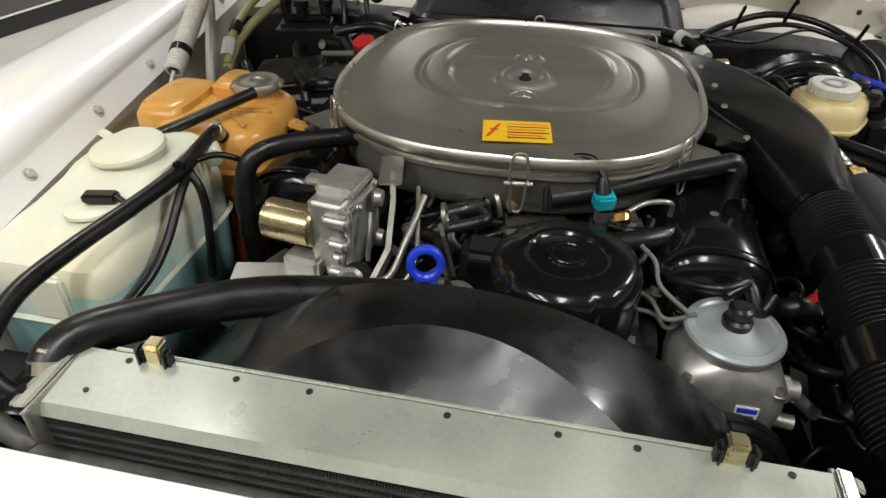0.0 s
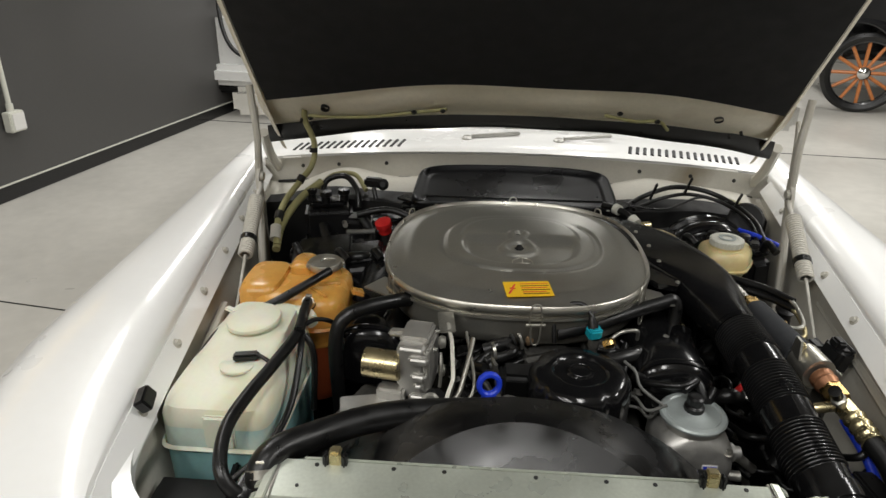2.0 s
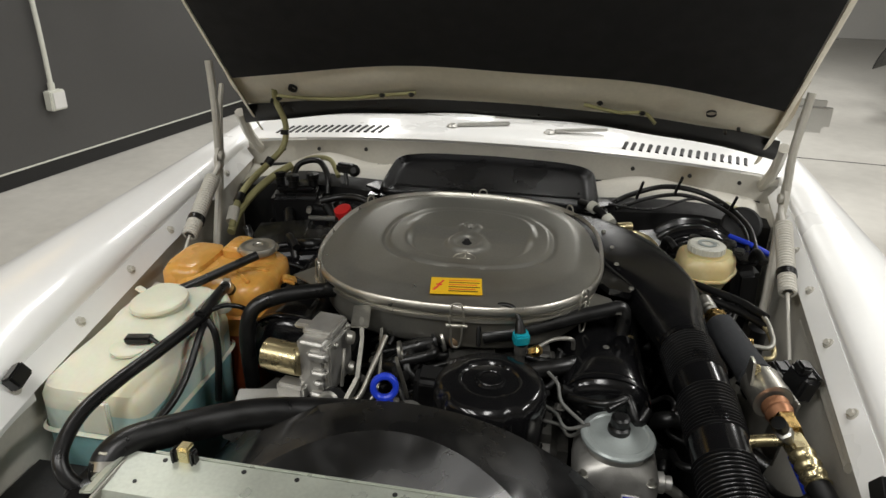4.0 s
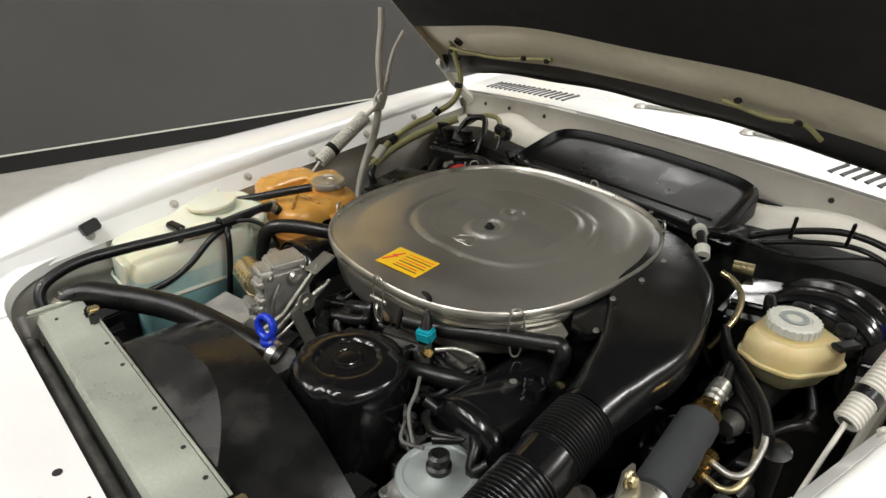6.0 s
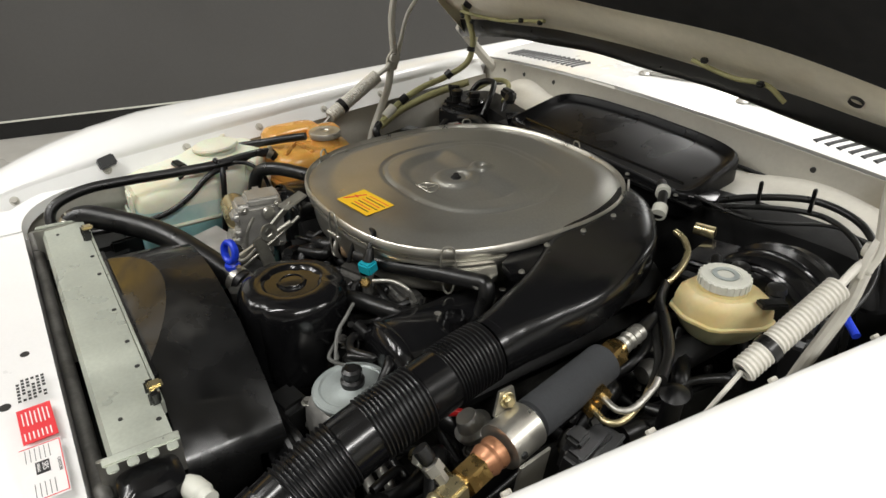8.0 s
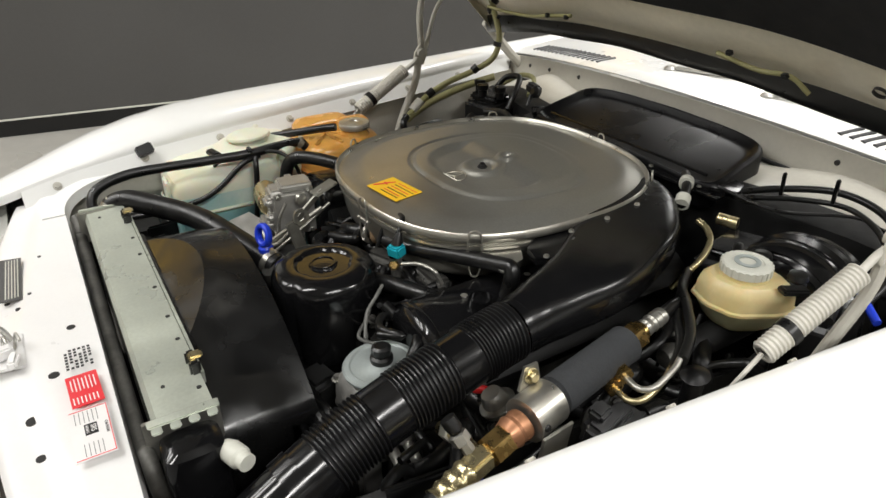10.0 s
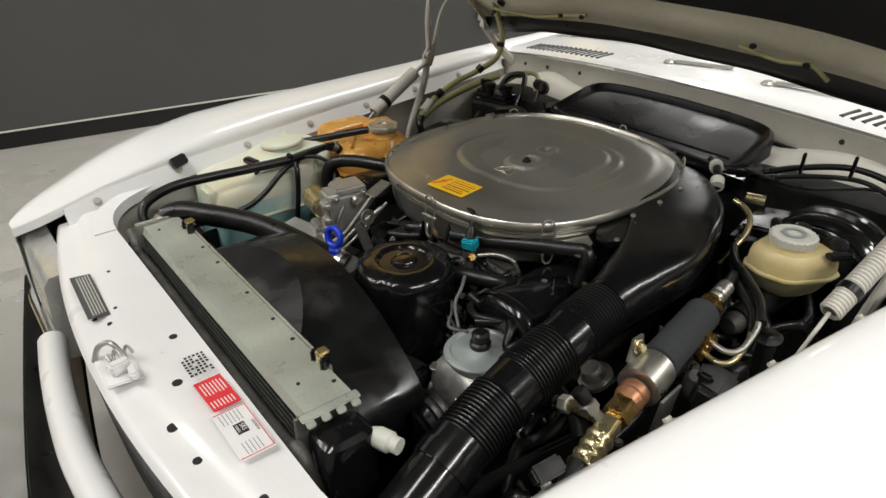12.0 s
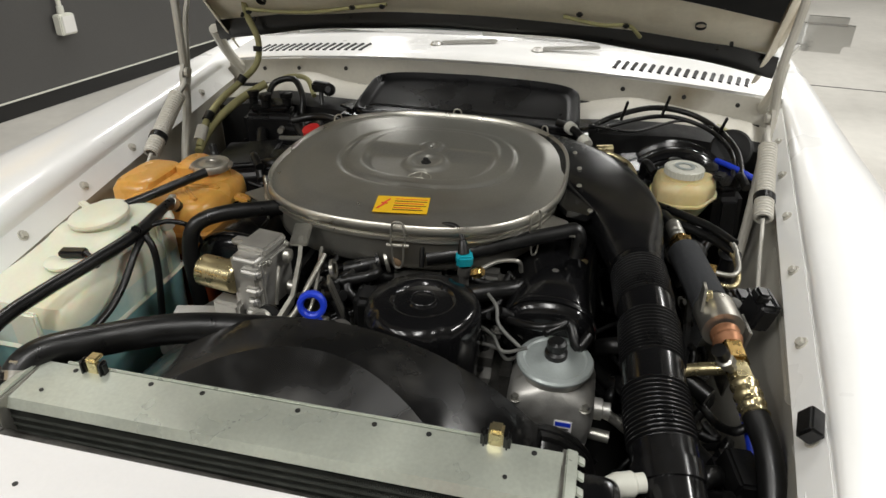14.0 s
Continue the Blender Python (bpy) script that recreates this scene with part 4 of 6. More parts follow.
for dy, r in ((0.285, 0.071), (0.272, 0.071)):
    pts = [(0.275 + r * math.cos(radians(a)), dy, 0.585 + r * math.sin(radians(a))) for a in range(-60, 121, 15)] + [(0.10, dy, 0.632), (-0.05, dy, 0.602), (-0.07, dy, 0.52), (0.10, dy, 0.44)]
    pts = [(x, y + 0.03, z) for x, y, z in pts]
    tube(pts + [pts[0]], 0.0078, n=8, per=2, bm=belt)
solid("drive_belt", belt, RUBBER, "black rubber drive belts round the pulleys", "belt")

# ---------------------------------------------------------------- washer and coolant tanks
wt = thing("washer_tank", (-0.50, 0.40, 0.50), "translucent white washer tank with blue fluid, beside the wing", "washer tank")


def tank_ring(x0, x1, y0, y1, z, n=5.0, zf=0.0):
    return [(px, py, z + zf * (py - (y0 + y1) / 2)) for px, py in oval((x1 - x0) / 2, (y1 - y0) / 2, n, 48, (x0 + x1) / 2, (y0 + y1) / 2)]


part("tank_lower", loft([tank_ring(-0.590, -0.435, 0.285, 0.535, 0.50, 8), tank_ring(-0.600, -0.425, 0.270, 0.55, 0.515, 8), tank_ring(-0.604, -0.420, 0.266, 0.553, 0.692, 8)], cap=(True, False)), FLUID, wt, "tank wall tinted by turquoise fluid", 50)
part("tank_seam", loft([tank_ring(-0.606, -0.417, 0.263, 0.556, 0.686, 8), tank_ring(-0.610, -0.413, 0.259, 0.560, 0.691, 8), tank_ring(-0.606, -0.417, 0.263, 0.556, 0.696, 8)], cap=(False, False)), TANKW, wt)
part("tank_middle", loft([tank_ring(-0.604, -0.420, 0.266, 0.553, 0.690, 8), tank_ring(-0.604, -0.420, 0.267, 0.553, 0.728, 8)], cap=(False, False)), FLUIDTOP, wt, "tank wall faintly tinted at the fluid line", 50)
part("tank_upper", loft([tank_ring(-0.604, -0.420, 0.267, 0.553, 0.728, 8), tank_ring(-0.604, -0.420, 0.267, 0.553, 0.745, 8), tank_ring(-0.600, -0.424, 0.273, 0.553, 0.760, 7), tank_ring(-0.592, -0.43, 0.300, 0.55, 0.770, 6), tank_ring(-0.584, -0.435, 0.335, 0.55, 0.776, 6), tank_ring(-0.578, -0.435, 0.350, 0.55, 0.782, 6), tank_ring(-0.570, -0.435, 0.385, 0.548, 0.792, 5), tank_ring(-0.562, -0.44, 0.402, 0.543, 0.803, 5), tank_ring(-0.548, -0.45, 0.412, 0.53, 0.807, 4)]), TANKW, wt, "", 40)
part("side_rib", box((0.012, 0.020, 0.10), (-0.424, 0.50, 0.742), bevel=0.005, seg=3), TANKW, wt)
part("front_rib", box((0.05, 0.010, 0.06), (-0.50, 0.266, 0.725), bevel=0.004, seg=3), TANKW, wt)
part("filler_neck", lathe([(0.046, 0), (0.042, 0.010), (0.040, 0.018)], (-0.499, 0.455, 0.796), n=36), TANKW, wt)
part("cap", lathe([(0.038, 0), (0.0475, 0.0), (0.0485, 0.003), (0.047, 0.007), (0.040, 0.010), (0.018, 0.0085), (0, 0.009)], (-0.499, 0.455, 0.814), (3, -4, 0), 40), TANKW, wt, "round white cap")
part("cap_tab", box((0.03, 0.014, 0.006), (-0.552, 0.485, 0.816), (0, 0, 150), 0.003), TANKW, wt)
part("ledge", lathe([(0.030, 0), (0.030, 0.004), (0.026, 0.006), (0, 0.006)], (-0.500, 0.365, 0.781), n=30), TANKW, wt)
part("level_plug", box((0.042, 0.018, 0.012), (-0.487, 0.372, 0.795), (0, 0, 12), 0.003), RUBBER, wt, "black level sensor plug")
part("handle_stub", tube([(-0.45, 0.53, 0.79), (-0.425, 0.52, 0.795), (-0.408, 0.50, 0.79)], 0.014), TANKW, wt)

ct = thing("coolant_tank", (-0.46, 0.63, 0.56), "amber plastic coolant tank with a silver pressure cap", "coolant tank")
part("tank_lower", loft([tank_ring(-0.535, -0.385, 0.565, 0.72, 0.57, 3), tank_ring(-0.55, -0.372, 0.555, 0.735, 0.60, 3.2), tank_ring(-0.553, -0.368, 0.552, 0.738, 0.703, 3.2)], cap=(True, False)), ORANGED, ct, "dark coolant level in the tank")
part("tank_seam", loft([tank_ring(-0.553, -0.368, 0.552, 0.738, 0.70, 3.2), tank_ring(-0.560, -0.362, 0.546, 0.744, 0.735, 3.2), tank_ring(-0.562, -0.360, 0.544, 0.746, 0.739, 3.2), tank_ring(-0.556, -0.366, 0.55, 0.74, 0.744, 3.2)], cap=(False, False)), ORANGE, ct)
part("tank_upper", loft([tank_ring(-0.553, -0.368, 0.552, 0.738, 0.703, 3.6), tank_ring(-0.556, -0.366, 0.55, 0.74, 0.770, 3.6), tank_ring(-0.553, -0.369, 0.554, 0.737, 0.790, 3.6), tank_ring(-0.545, -0.377, 0.565, 0.730, 0.799, 3.4), tank_ring(-0.53, -0.395, 0.585, 0.72, 0.803, 3), tank_ring(-0.48, -0.44, 0.63, 0.69, 0.804, 2)]), ORANGE, ct, "", 45)
hump = bmesh.new()
loft([tank_ring(-0.585, -0.500, 0.575, 0.71, 0.72, 4.5), tank_ring(-0.583, -0.500, 0.577, 0.71, 0.800, 4.5), tank_ring(-0.577, -0.502, 0.585, 0.705, 0.812, 4), tank_ring(-0.562, -0.508, 0.60, 0.69, 0.816, 3)], bm=hump)
loft([tank_ring(-0.500, -0.445, 0.66, 0.735, 0.76, 4), tank_ring(-0.498, -0.447, 0.662, 0.733, 0.818, 4), tank_ring(-0.49, -0.455, 0.67, 0.726, 0.825, 3)], bm=hump)
part("tank_shoulder", hump, ORANGE, ct, "", 45)
for a in (-40, 10, 60):
    part("tank_rib", box((0.08, 0.007, 0.010), (-0.45 + 0.03 * math.cos(radians(a)), 0.62 + 0.03 * math.sin(radians(a)), 0.803), (0, 0, a), 0.004, 3), ORANGE, ct)
part("filler_neck", lathe([(0.036, 0), (0.034, 0.012), (0.030, 0.018), (0.030, 0.03)], (-0.424, 0.68, 0.792), n=32), ORANGE, ct)
cp = part("pressure_cap", lathe([(0.030, 0), (0.035, 0.001), (0.036, 0.010), (0.034, 0.014), (0.030, 0.014), (0.027, 0.0125), (0.020, 0.0125), (0.016, 0.015), (0.010, 0.015), (0.008, 0.013), (0, 0.013)], (-0.424, 0.68, 0.816), n=36), RIMSTEEL, ct, "worn silver pressure cap")
for a in (20, 200):
    part("cap_ear", box((0.020, 0.026, 0.009), (-0.424 + 0.030 * math.cos(radians(a)), 0.68 + 0.030 * math.sin(radians(a)), 0.823), (0, 0, a), 0.003), RIMSTEEL, cp)
part("mount_ear", box((0.03, 0.03, 0.008), (-0.352, 0.655, 0.775), (0, 20, 20), 0.004), ORANGE, ct)


def hose(pts, r, label, material=None, name="hose", category="hose", clamps=(), group="", n=14):
    """A hose with the clamps at its ends."""
    h = thing(name, pts[len(pts) // 2], label, category, group)
    part("tube", tube(pts, r, n=n), material or RUBBER, h, "", 60)
    for i in clamps:
        a, b_ = (pts[0], pts[1]) if i == 0 else (pts[-1], pts[-2])
        d = (Vector(b_) - Vector(a)).normalized()
        part("clamp", clamp_ring(Vector(a) + d * 0.012, b_, r + 0.0015), RIMSTEEL, h, "steel hose clamp")
    return h


hose([(-0.385, 0.135, 0.745), (-0.388, 0.150, 0.765), (-0.372, 0.178, 0.773), (-0.325, 0.222, 0.768), (-0.27, 0.262, 0.764), (-0.215, 0.292, 0.757), (-0.15, 0.318, 0.746), (-0.095, 0.340, 0.735), (-0.05, 0.36, 0.725)], 0.0215, "thick black radiator hose with a steel clamp", clamps=(0, -1), name="radiator_hose", n=22)
hose([(-0.360, 0.49, 0.60), (-0.362, 0.485, 0.70), (-0.362, 0.488, 0.76), (-0.350, 0.500, 0.797), (-0.315, 0.525, 0.809), (-0.26, 0.565, 0.806), (-0.19, 0.615, 0.795), (-0.12, 0.66, 0.77)], 0.0135, "bent black coolant hose passing under the air cleaner")
hose([(-0.400, 0.625, 0.834), (-0.43, 0.59, 0.826), (-0.475, 0.545, 0.812), (-0.52, 0.51, 0.798), (-0.57, 0.47, 0.78), (-0.585, 0.40, 0.765)], 0.0085, "black overflow hose from the coolant cap")
hose([(-0.425, 0.560, 0.792), (-0.426, 0.545, 0.806), (-0.420, 0.49, 0.808), (-0.416, 0.43, 0.805), (-0.430, 0.34, 0.802), (-0.445, 0.26, 0.800), (-0.450, 0.19, 0.798), (-0.440, 0.135, 0.786), (-0.425, 0.115, 0.766), (-0.40, 0.118, 0.735)], 0.0100, "black vent hose lying over the washer tank", clamps=(0,))
hose([(-0.412, 0.45, 0.798), (-0.404, 0.41, 0.79), (-0.402, 0.36, 0.752), (-0.405, 0.31, 0.728), (-0.42, 0.24, 0.715), (-0.46, 0.18, 0.70)], 0.0058, "thin black washer hose")
hose([(-0.405, 0.44, 0.80), (-0.392, 0.435, 0.78), (-0.388, 0.43, 0.74), (-0.392, 0.42, 0.66)], 0.0058, "thin black cable drop beside the washer tank")
hose([(-0.468, 0.375, 0.797), (-0.45, 0.37, 0.79), (-0.438, 0.36, 0.785), (-0.43, 0.38, 0.80), (-0.414, 0.42, 0.806)], 0.0035, "thin black wire of the level sensor")
hose([(-0.412, 0.46, 0.806), (-0.395, 0.49, 0.802), (-0.37, 0.51, 0.785), (-0.36, 0.52, 0.75)], 0.0042, "thin black wire by the tank")
solid("cable_tie", box((0.016, 0.010, 0.030), (-0.415, 0.43, 0.806), (0, 20, 20), 0.003), RUBBER, "black cable tie round the hoses", "cable tie")

# ---------------------------------------------------------------- throttle actuator and what stands round it
ta = thing("throttle_actuator", (-0.205, 0.44, 0.66), "cast aluminium actuator with a yellow zinc can", "actuator")
part("housing", box((0.050, 0.085, 0.098), (-0.206, 0.443, 0.757), (0, 0, -8), 0.006, 3), ALU, ta)
part("face_plate", box((0.010, 0.078, 0.086), (-0.178, 0.440, 0.757), (0, 0, -8), 0.003), ALU, ta)
part("top_lug", box((0.052, 0.020, 0.010), (-0.230, 0.452, 0.806), (0, -6, -12), 0.004), ALU, ta)
part("top_ridge", box((0.052, 0.062, 0.014), (-0.203, 0.452, 0.808), (0, 0, -8), 0.004), ALU, ta)
part("foot_lug", box((0.05, 0.03, 0.028), (-0.245, 0.405, 0.715), (0, 0, -8), 0.005), ALU, ta)
for y, z, w in ((0.398, 0.785, 0.036), (0.399, 0.752, 0.028), (0.397, 0.735, 0.018), (0.399, 0.712, 0.034)):
    part("boss", box((w, 0.018, 0.016), (-0.197, y, z), (0, 0, -8), 0.005, 3), ALU, ta)
part("motor_can", lathe([(0, 0.0), (0.022, 0.0), (0.025, 0.003), (0.025, 0.066), (0, 0.068)], (-0.228, 0.412, 0.764), (0, -90, -8), 30), GOLD, ta, "yellow zinc motor can")
for y, z in ((0.41, 0.80), (0.47, 0.80), (0.41, 0.716), (0.47, 0.72)):
    part("screw", bolt(-0.172, y, z, 0.0045, (0, 90, 0)), ZINC, ta)
for z in (0.792, 0.735):
    part("pulley_screw", lathe([(0, 0.014), (0.010, 0.012), (0.012, 0.004), (0.008, 0)], (-0.166, 0.45, z), (0, 90, 0), 18), ZINC, ta)
part("lever", tube([(-0.160, 0.42, 0.79), (-0.158, 0.405, 0.765), (-0.160, 0.40, 0.735)], 0.003), ZINC, ta)
part("round_nut", lathe([(0.016, 0), (0.017, 0.006), (0.013, 0.010), (0, 0.011)], (-0.175, 0.375, 0.722), (70, 0, 15), 24), ZINC, ta)
part("rubber_ring", lathe([(0.010, 0), (0.020, 0.002), (0.020, 0.010), (0.010, 0.012)], (-0.168, 0.385, 0.720), (70, 0, 15), 24), RUBBER, ta)

sb = thing("linkage_bracket", (-0.14, 0.45, 0.70), "bent zinc bracket of the throttle linkage", "bracket")
part("arm", loft([[(x, y + 0.003 * k, z + 0.014 * k) for x, y, z in ((-0.150, 0.372, 0.715), (-0.140, 0.405, 0.735), (-0.146, 0.455, 0.775), (-0.155, 0.485, 0.795))] + [(x + 0.007, y + 0.003 * k, z + 0.014 * k) for x, y, z in ((-0.155, 0.485, 0.795), (-0.146, 0.455, 0.775), (-0.140, 0.405, 0.735), (-0.150, 0.372, 0.715))] for k in (0, 1)]), LINKM, sb)
part("tab", box((0.030, 0.05, 0.004), (-0.155, 0.495, 0.806), (18, 0, 10), 0.002), LINKM, sb)
part("rod", tube([(-0.165, 0.37, 0.722), (-0.130, 0.385, 0.726), (-0.115, 0.42, 0.76), (-0.105, 0.47, 0.79)], 0.0045), LINKM, sb)
part("rod", tube([(-0.150, 0.36, 0.715), (-0.120, 0.372, 0.718), (-0.100, 0.40, 0.745), (-0.118, 0.49, 0.79)], 0.003), LINKM, sb)
lb = thing("lifting_eye", (-0.06, 0.41, 0.70), "upright zinc lifting eye on the engine", "bracket")
part("blade", box((0.005, 0.024, 0.075), (-0.062, 0.405, 0.760), (10, -14, 20), 0.002), LINKM, lb)
part("eye", lathe([(0.008, -0.0025), (0.015, -0.0025), (0.015, 0.0025), (0.008, 0.0025)], (-0.068, 0.417, 0.800), (80, 0, 100), 24), LINKM, lb)

dip = thing("dipstick", (-0.075, 0.349, 0.70), "blue plastic dipstick handle ring", "dipstick")
part("ring", lathe([(0.0125, -0.004), (0.015, -0.0062), (0.019, -0.0062), (0.0215, -0.003), (0.0215, 0.003), (0.019, 0.0062), (0.015, 0.0062), (0.0125, 0.004), (0.0125, -0.004)], (-0.075, 0.349, 0.780), (80, 0, 14), 36), BLUE, dip)
part("collar", lathe([(0.011, 0), (0.013, 0.004), (0.013, 0.012), (0.010, 0.016)], (-0.075, 0.350, 0.744), n=20), BLUE, dip)
part("tube", tube([(-0.075, 0.351, 0.748), (-0.072, 0.355, 0.70), (-0.07, 0.36, 0.60)], 0.009), DARK, dip)

sen = thing("air_sensor", (-0.02, 0.527, 0.73), "brown and steel sensor with black rubber rings", "sensor")
part("body", lathe([(0.012, 0), (0.018, 0.003), (0.018, 0.05), (0.014, 0.056), (0, 0.056)], (-0.012, 0.532, 0.760), (0, 78, 25), 26), mat("brown_sensor", (0.40, 0.27, 0.16), 0.4, 0.4, 0.2, 50, 300), sen)
for d in (0, 0.012):
    part("ring", lathe([(0.014, 0), (0.020, 0.001), (0.020, 0.006), (0.014, 0.007)], (-0.036 + d, 0.521 + d * 0.45, 0.755 + 0.2 * d), (0, 78, 25), 26), ZINC if d else RUBBER, sen)
part("boot", tube([(-0.035, 0.522, 0.755), (-0.06, 0.51, 0.752), (-0.085, 0.505, 0.745)], 0.013), RUBBER, sen)

tc = thing("temperature_plug", (0.116, 0.511, 0.76), "teal plastic sensor plug with a black boot", "sensor plug")
part("plug", box((0.026, 0.022, 0.020), (0.116, 0.511, 0.790), (10, 0, 20), 0.003), TEAL, tc)
part("boot", lathe([(0.010, 0), (0.008, 0.012), (0.005, 0.022), (0, 0.022)], (0.114, 0.513, 0.798), (-20, -10, 0), 16), RUBBER, tc)
part("wire", tube([(0.112, 0.517, 0.818), (0.095, 0.535, 0.832), (0.065, 0.54, 0.825), (0.045, 0.525, 0.80), (0.045, 0.51, 0.765)], 0.0042), RUBBER, tc)
part("base", lathe([(0.008, 0), (0.008, 0.03), (0.011, 0.03), (0.011, 0.045)], (0.117, 0.508, 0.735), n=16), ENGINE, tc)
hs = thing("pressure_fitting", (0.14, 0.50, 0.74), "brass fitting with a thin bent steel pipe", "fitting")
part("nut", lathe([(0.009, 0), (0.009, 0.016), (0.006, 0.020), (0, 0.020)], (0.135, 0.497, 0.775), (60, 0, 60), 6), BRASS, hs)
part("pipe", tube([(0.145, 0.505, 0.780), (0.17, 0.525, 0.785), (0.20, 0.535, 0.783), (0.205, 0.545, 0.76)], 0.0035), ZINC, hs)

hose([(0.05, 0.525, 0.775), (0.12, 0.545, 0.785), (0.20, 0.585, 0.795), (0.262, 0.612, 0.803), (0.283, 0.620, 0.805), (0.291, 0.618, 0.793), (0.290, 0.612, 0.765), (0.285, 0.60, 0.73)], 0.0125, "black breather hose with a bent end", n=18)
cl = thing("hose_clamp", (0.288, 0.61, 0.755), "yellow zinc spring clamp on the breather hose", "clamp")
part("band", clamp_ring((0.289, 0.611, 0.758), (0.287, 0.606, 0.742), 0.0150, 0.014), GOLD, cl)
part("ears", box((0.012, 0.005, 0.014), (0.304, 0.602, 0.757), (0, 30, 20), 0.002), GOLD, cl)
hose([(0.10, 0.478, 0.735), (0.14, 0.492, 0.742), (0.175, 0.505, 0.745), (0.205, 0.525, 0.742), (0.225, 0.56, 0.73)], 0.014, "black rubber hose over the valve cover")

# valve covers
for side, cx, cy in ((1, 0.260, 0.452), (-1, -0.31, 0.52)):
    vc = thing("valve_cover", (cx, cy + 0.15, 0.62), "glossy black valve cover with a rounded end", "valve cover")
    outl = []
    for y, w, h, z in ((0.0, 0.050, 0.040, 0.698), (0.004, 0.066, 0.054, 0.700), (0.014, 0.072, 0.060, 0.703), (0.03, 0.073, 0.062, 0.705), (0.07, 0.072, 0.060, 0.706), (0.40, 0.070, 0.054, 0.712)):
        outl.append([(cx + px, cy + y, z + py) for px, py in oval(w, h, 2.4, 40)])
    part("cover", loft(outl), BLACK, vc, "", 50)
    part("end_rim", loft([[(cx + px, cy + y, 0.703 + py) for px, py in oval(0.0755 * k, 0.064 * k, 2.4, 40)] for y, k in ((0.012, 0.97), (0.016, 1.0), (0.024, 1.0), (0.028, 0.97))], cap=(False, False)), BLACK, vc, "", 60)
    for y in (0.10, 0.22):
        part("cover_bolt", bolt(cx, cy + y, 0.757, 0.007), ZINC, vc)
    part("breather_neck", lathe([(0.03, 0), (0.024, 0.02), (0.020, 0.04), (0.018, 0.06)], (cx + 0.03 * side, cy + 0.11, 0.715), n=24), BLACK, vc)
for a, b_, c in (((0.165, 0.46, 0.765), (0.19, 0.42, 0.74), (0.225, 0.40, 0.722)), ((0.155, 0.44, 0.72), (0.20, 0.40, 0.71), (0.235, 0.41, 0.715)), ((0.16, 0.425, 0.70), (0.21, 0.41, 0.69), (0.25, 0.45, 0.70))):
    hose([a, tuple((p + q) / 2 + d for p, q, d in zip(a, b_, (0.004, 0, 0.006))), b_, c], 0.0028, "thin grey rubber ignition lead", GREYW, "ignition_lead", "cable", group="ignition leads")
solid("throttle_shaft", lathe([(0.02, 0), (0.03, 0.01), (0.03, 0.03), (0.022, 0.04), (0, 0.04)], (-0.09, 0.33, 0.62), (80, 0, 0), 24), ENGINE, "grimy water pump housing", "water pump")

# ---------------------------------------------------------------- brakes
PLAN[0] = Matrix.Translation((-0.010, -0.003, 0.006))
bb = thing("brake_booster", (0.495, 1.06, 0.58), "glossy black brake booster drum on the bulkhead", "brake booster")
part("drum", lathe([(0.05, -0.01), (0.085, 0.0), (0.112, 0.016), (0.118, 0.03), (0.118, 0.048), (0.112, 0.056), (0.122, 0.062), (0.122, 0.074), (0.112, 0.080), (0.108, 0.11), (0.07, 0.125), (0, 0.125)], (0.495, 1.015, 0.688), (-90, 0, 0), 48), BLACK, bb, "", 40)
for k, r in enumerate((0.095, 0.104)):
    part("pressed_ring", lathe([(r, 0), (r + 0.004, -0.004), (r + 0.008, 0.0)], (0.495, 1.018 + 0.006 * k, 0.688), (-90, 0, 0), 48), BLACK, bb)
mc = thing("master_cylinder", (0.49, 0.92, 0.66), "dark cast master cylinder below the fluid tank", "master cylinder")
part("cylinder", tube([(0.487, 1.01, 0.695), (0.485, 0.80, 0.690)], 0.024, n=24, per=1), DARK, mc)
part("end_cap", lathe([(0.018, 0), (0.020, 0.01), (0.014, 0.026), (0, 0.028)], (0.485, 0.80, 0.690), (90, 0, 0), 20), ENGINE, mc)
for y in (0.83, 0.88, 0.93):
    part("line_nut", lathe([(0.009, 0), (0.009, 0.014), (0.005, 0.018), (0, 0.018)], (0.462, y, 0.69), (0, -90, 0), 6), ZINC, mc)
    part("brake_line", tube([(0.45, y, 0.69), (0.425, y, 0.70), (0.415, y - 0.01, 0.68), (0.42, y - 0.03, 0.60)], 0.003), DARK, mc)
part("sensor", lathe([(0.017, 0), (0.019, 0.006), (0.012, 0.012), (0.010, 0.03), (0, 0.03)], (0.44, 0.835, 0.685), (30, -40, 0), 18), ENGINE, mc)
bt = thing("brake_fluid_tank", (0.49, 0.915, 0.715), "yellowed plastic brake fluid tank with a pale round cap", "brake fluid tank")


def bt_ring(k, z, dx=0.0):
    pts = [(0.425, 0.865), (0.475, 0.845), (0.530, 0.855), (0.572, 0.925), (0.575, 0.965), (0.530, 0.985), (0.455, 0.985), (0.425, 0.965)]
    cx, cy = 0.492, 0.918
    k = k * 0.84
    fine = []
    for i in range(len(pts)):
        a, b_ = Vector(pts[i]), Vector(pts[(i + 1) % len(pts)])
        p0, p1 = a.lerp(b_, 0.15), a.lerp(b_, 0.85)
        fine += [p0, p0.lerp(p1, 0.5), p1]
    return [(cx + dx + (p.x - cx) * k, cy + (p.y - cy) * k, z) for p in fine]


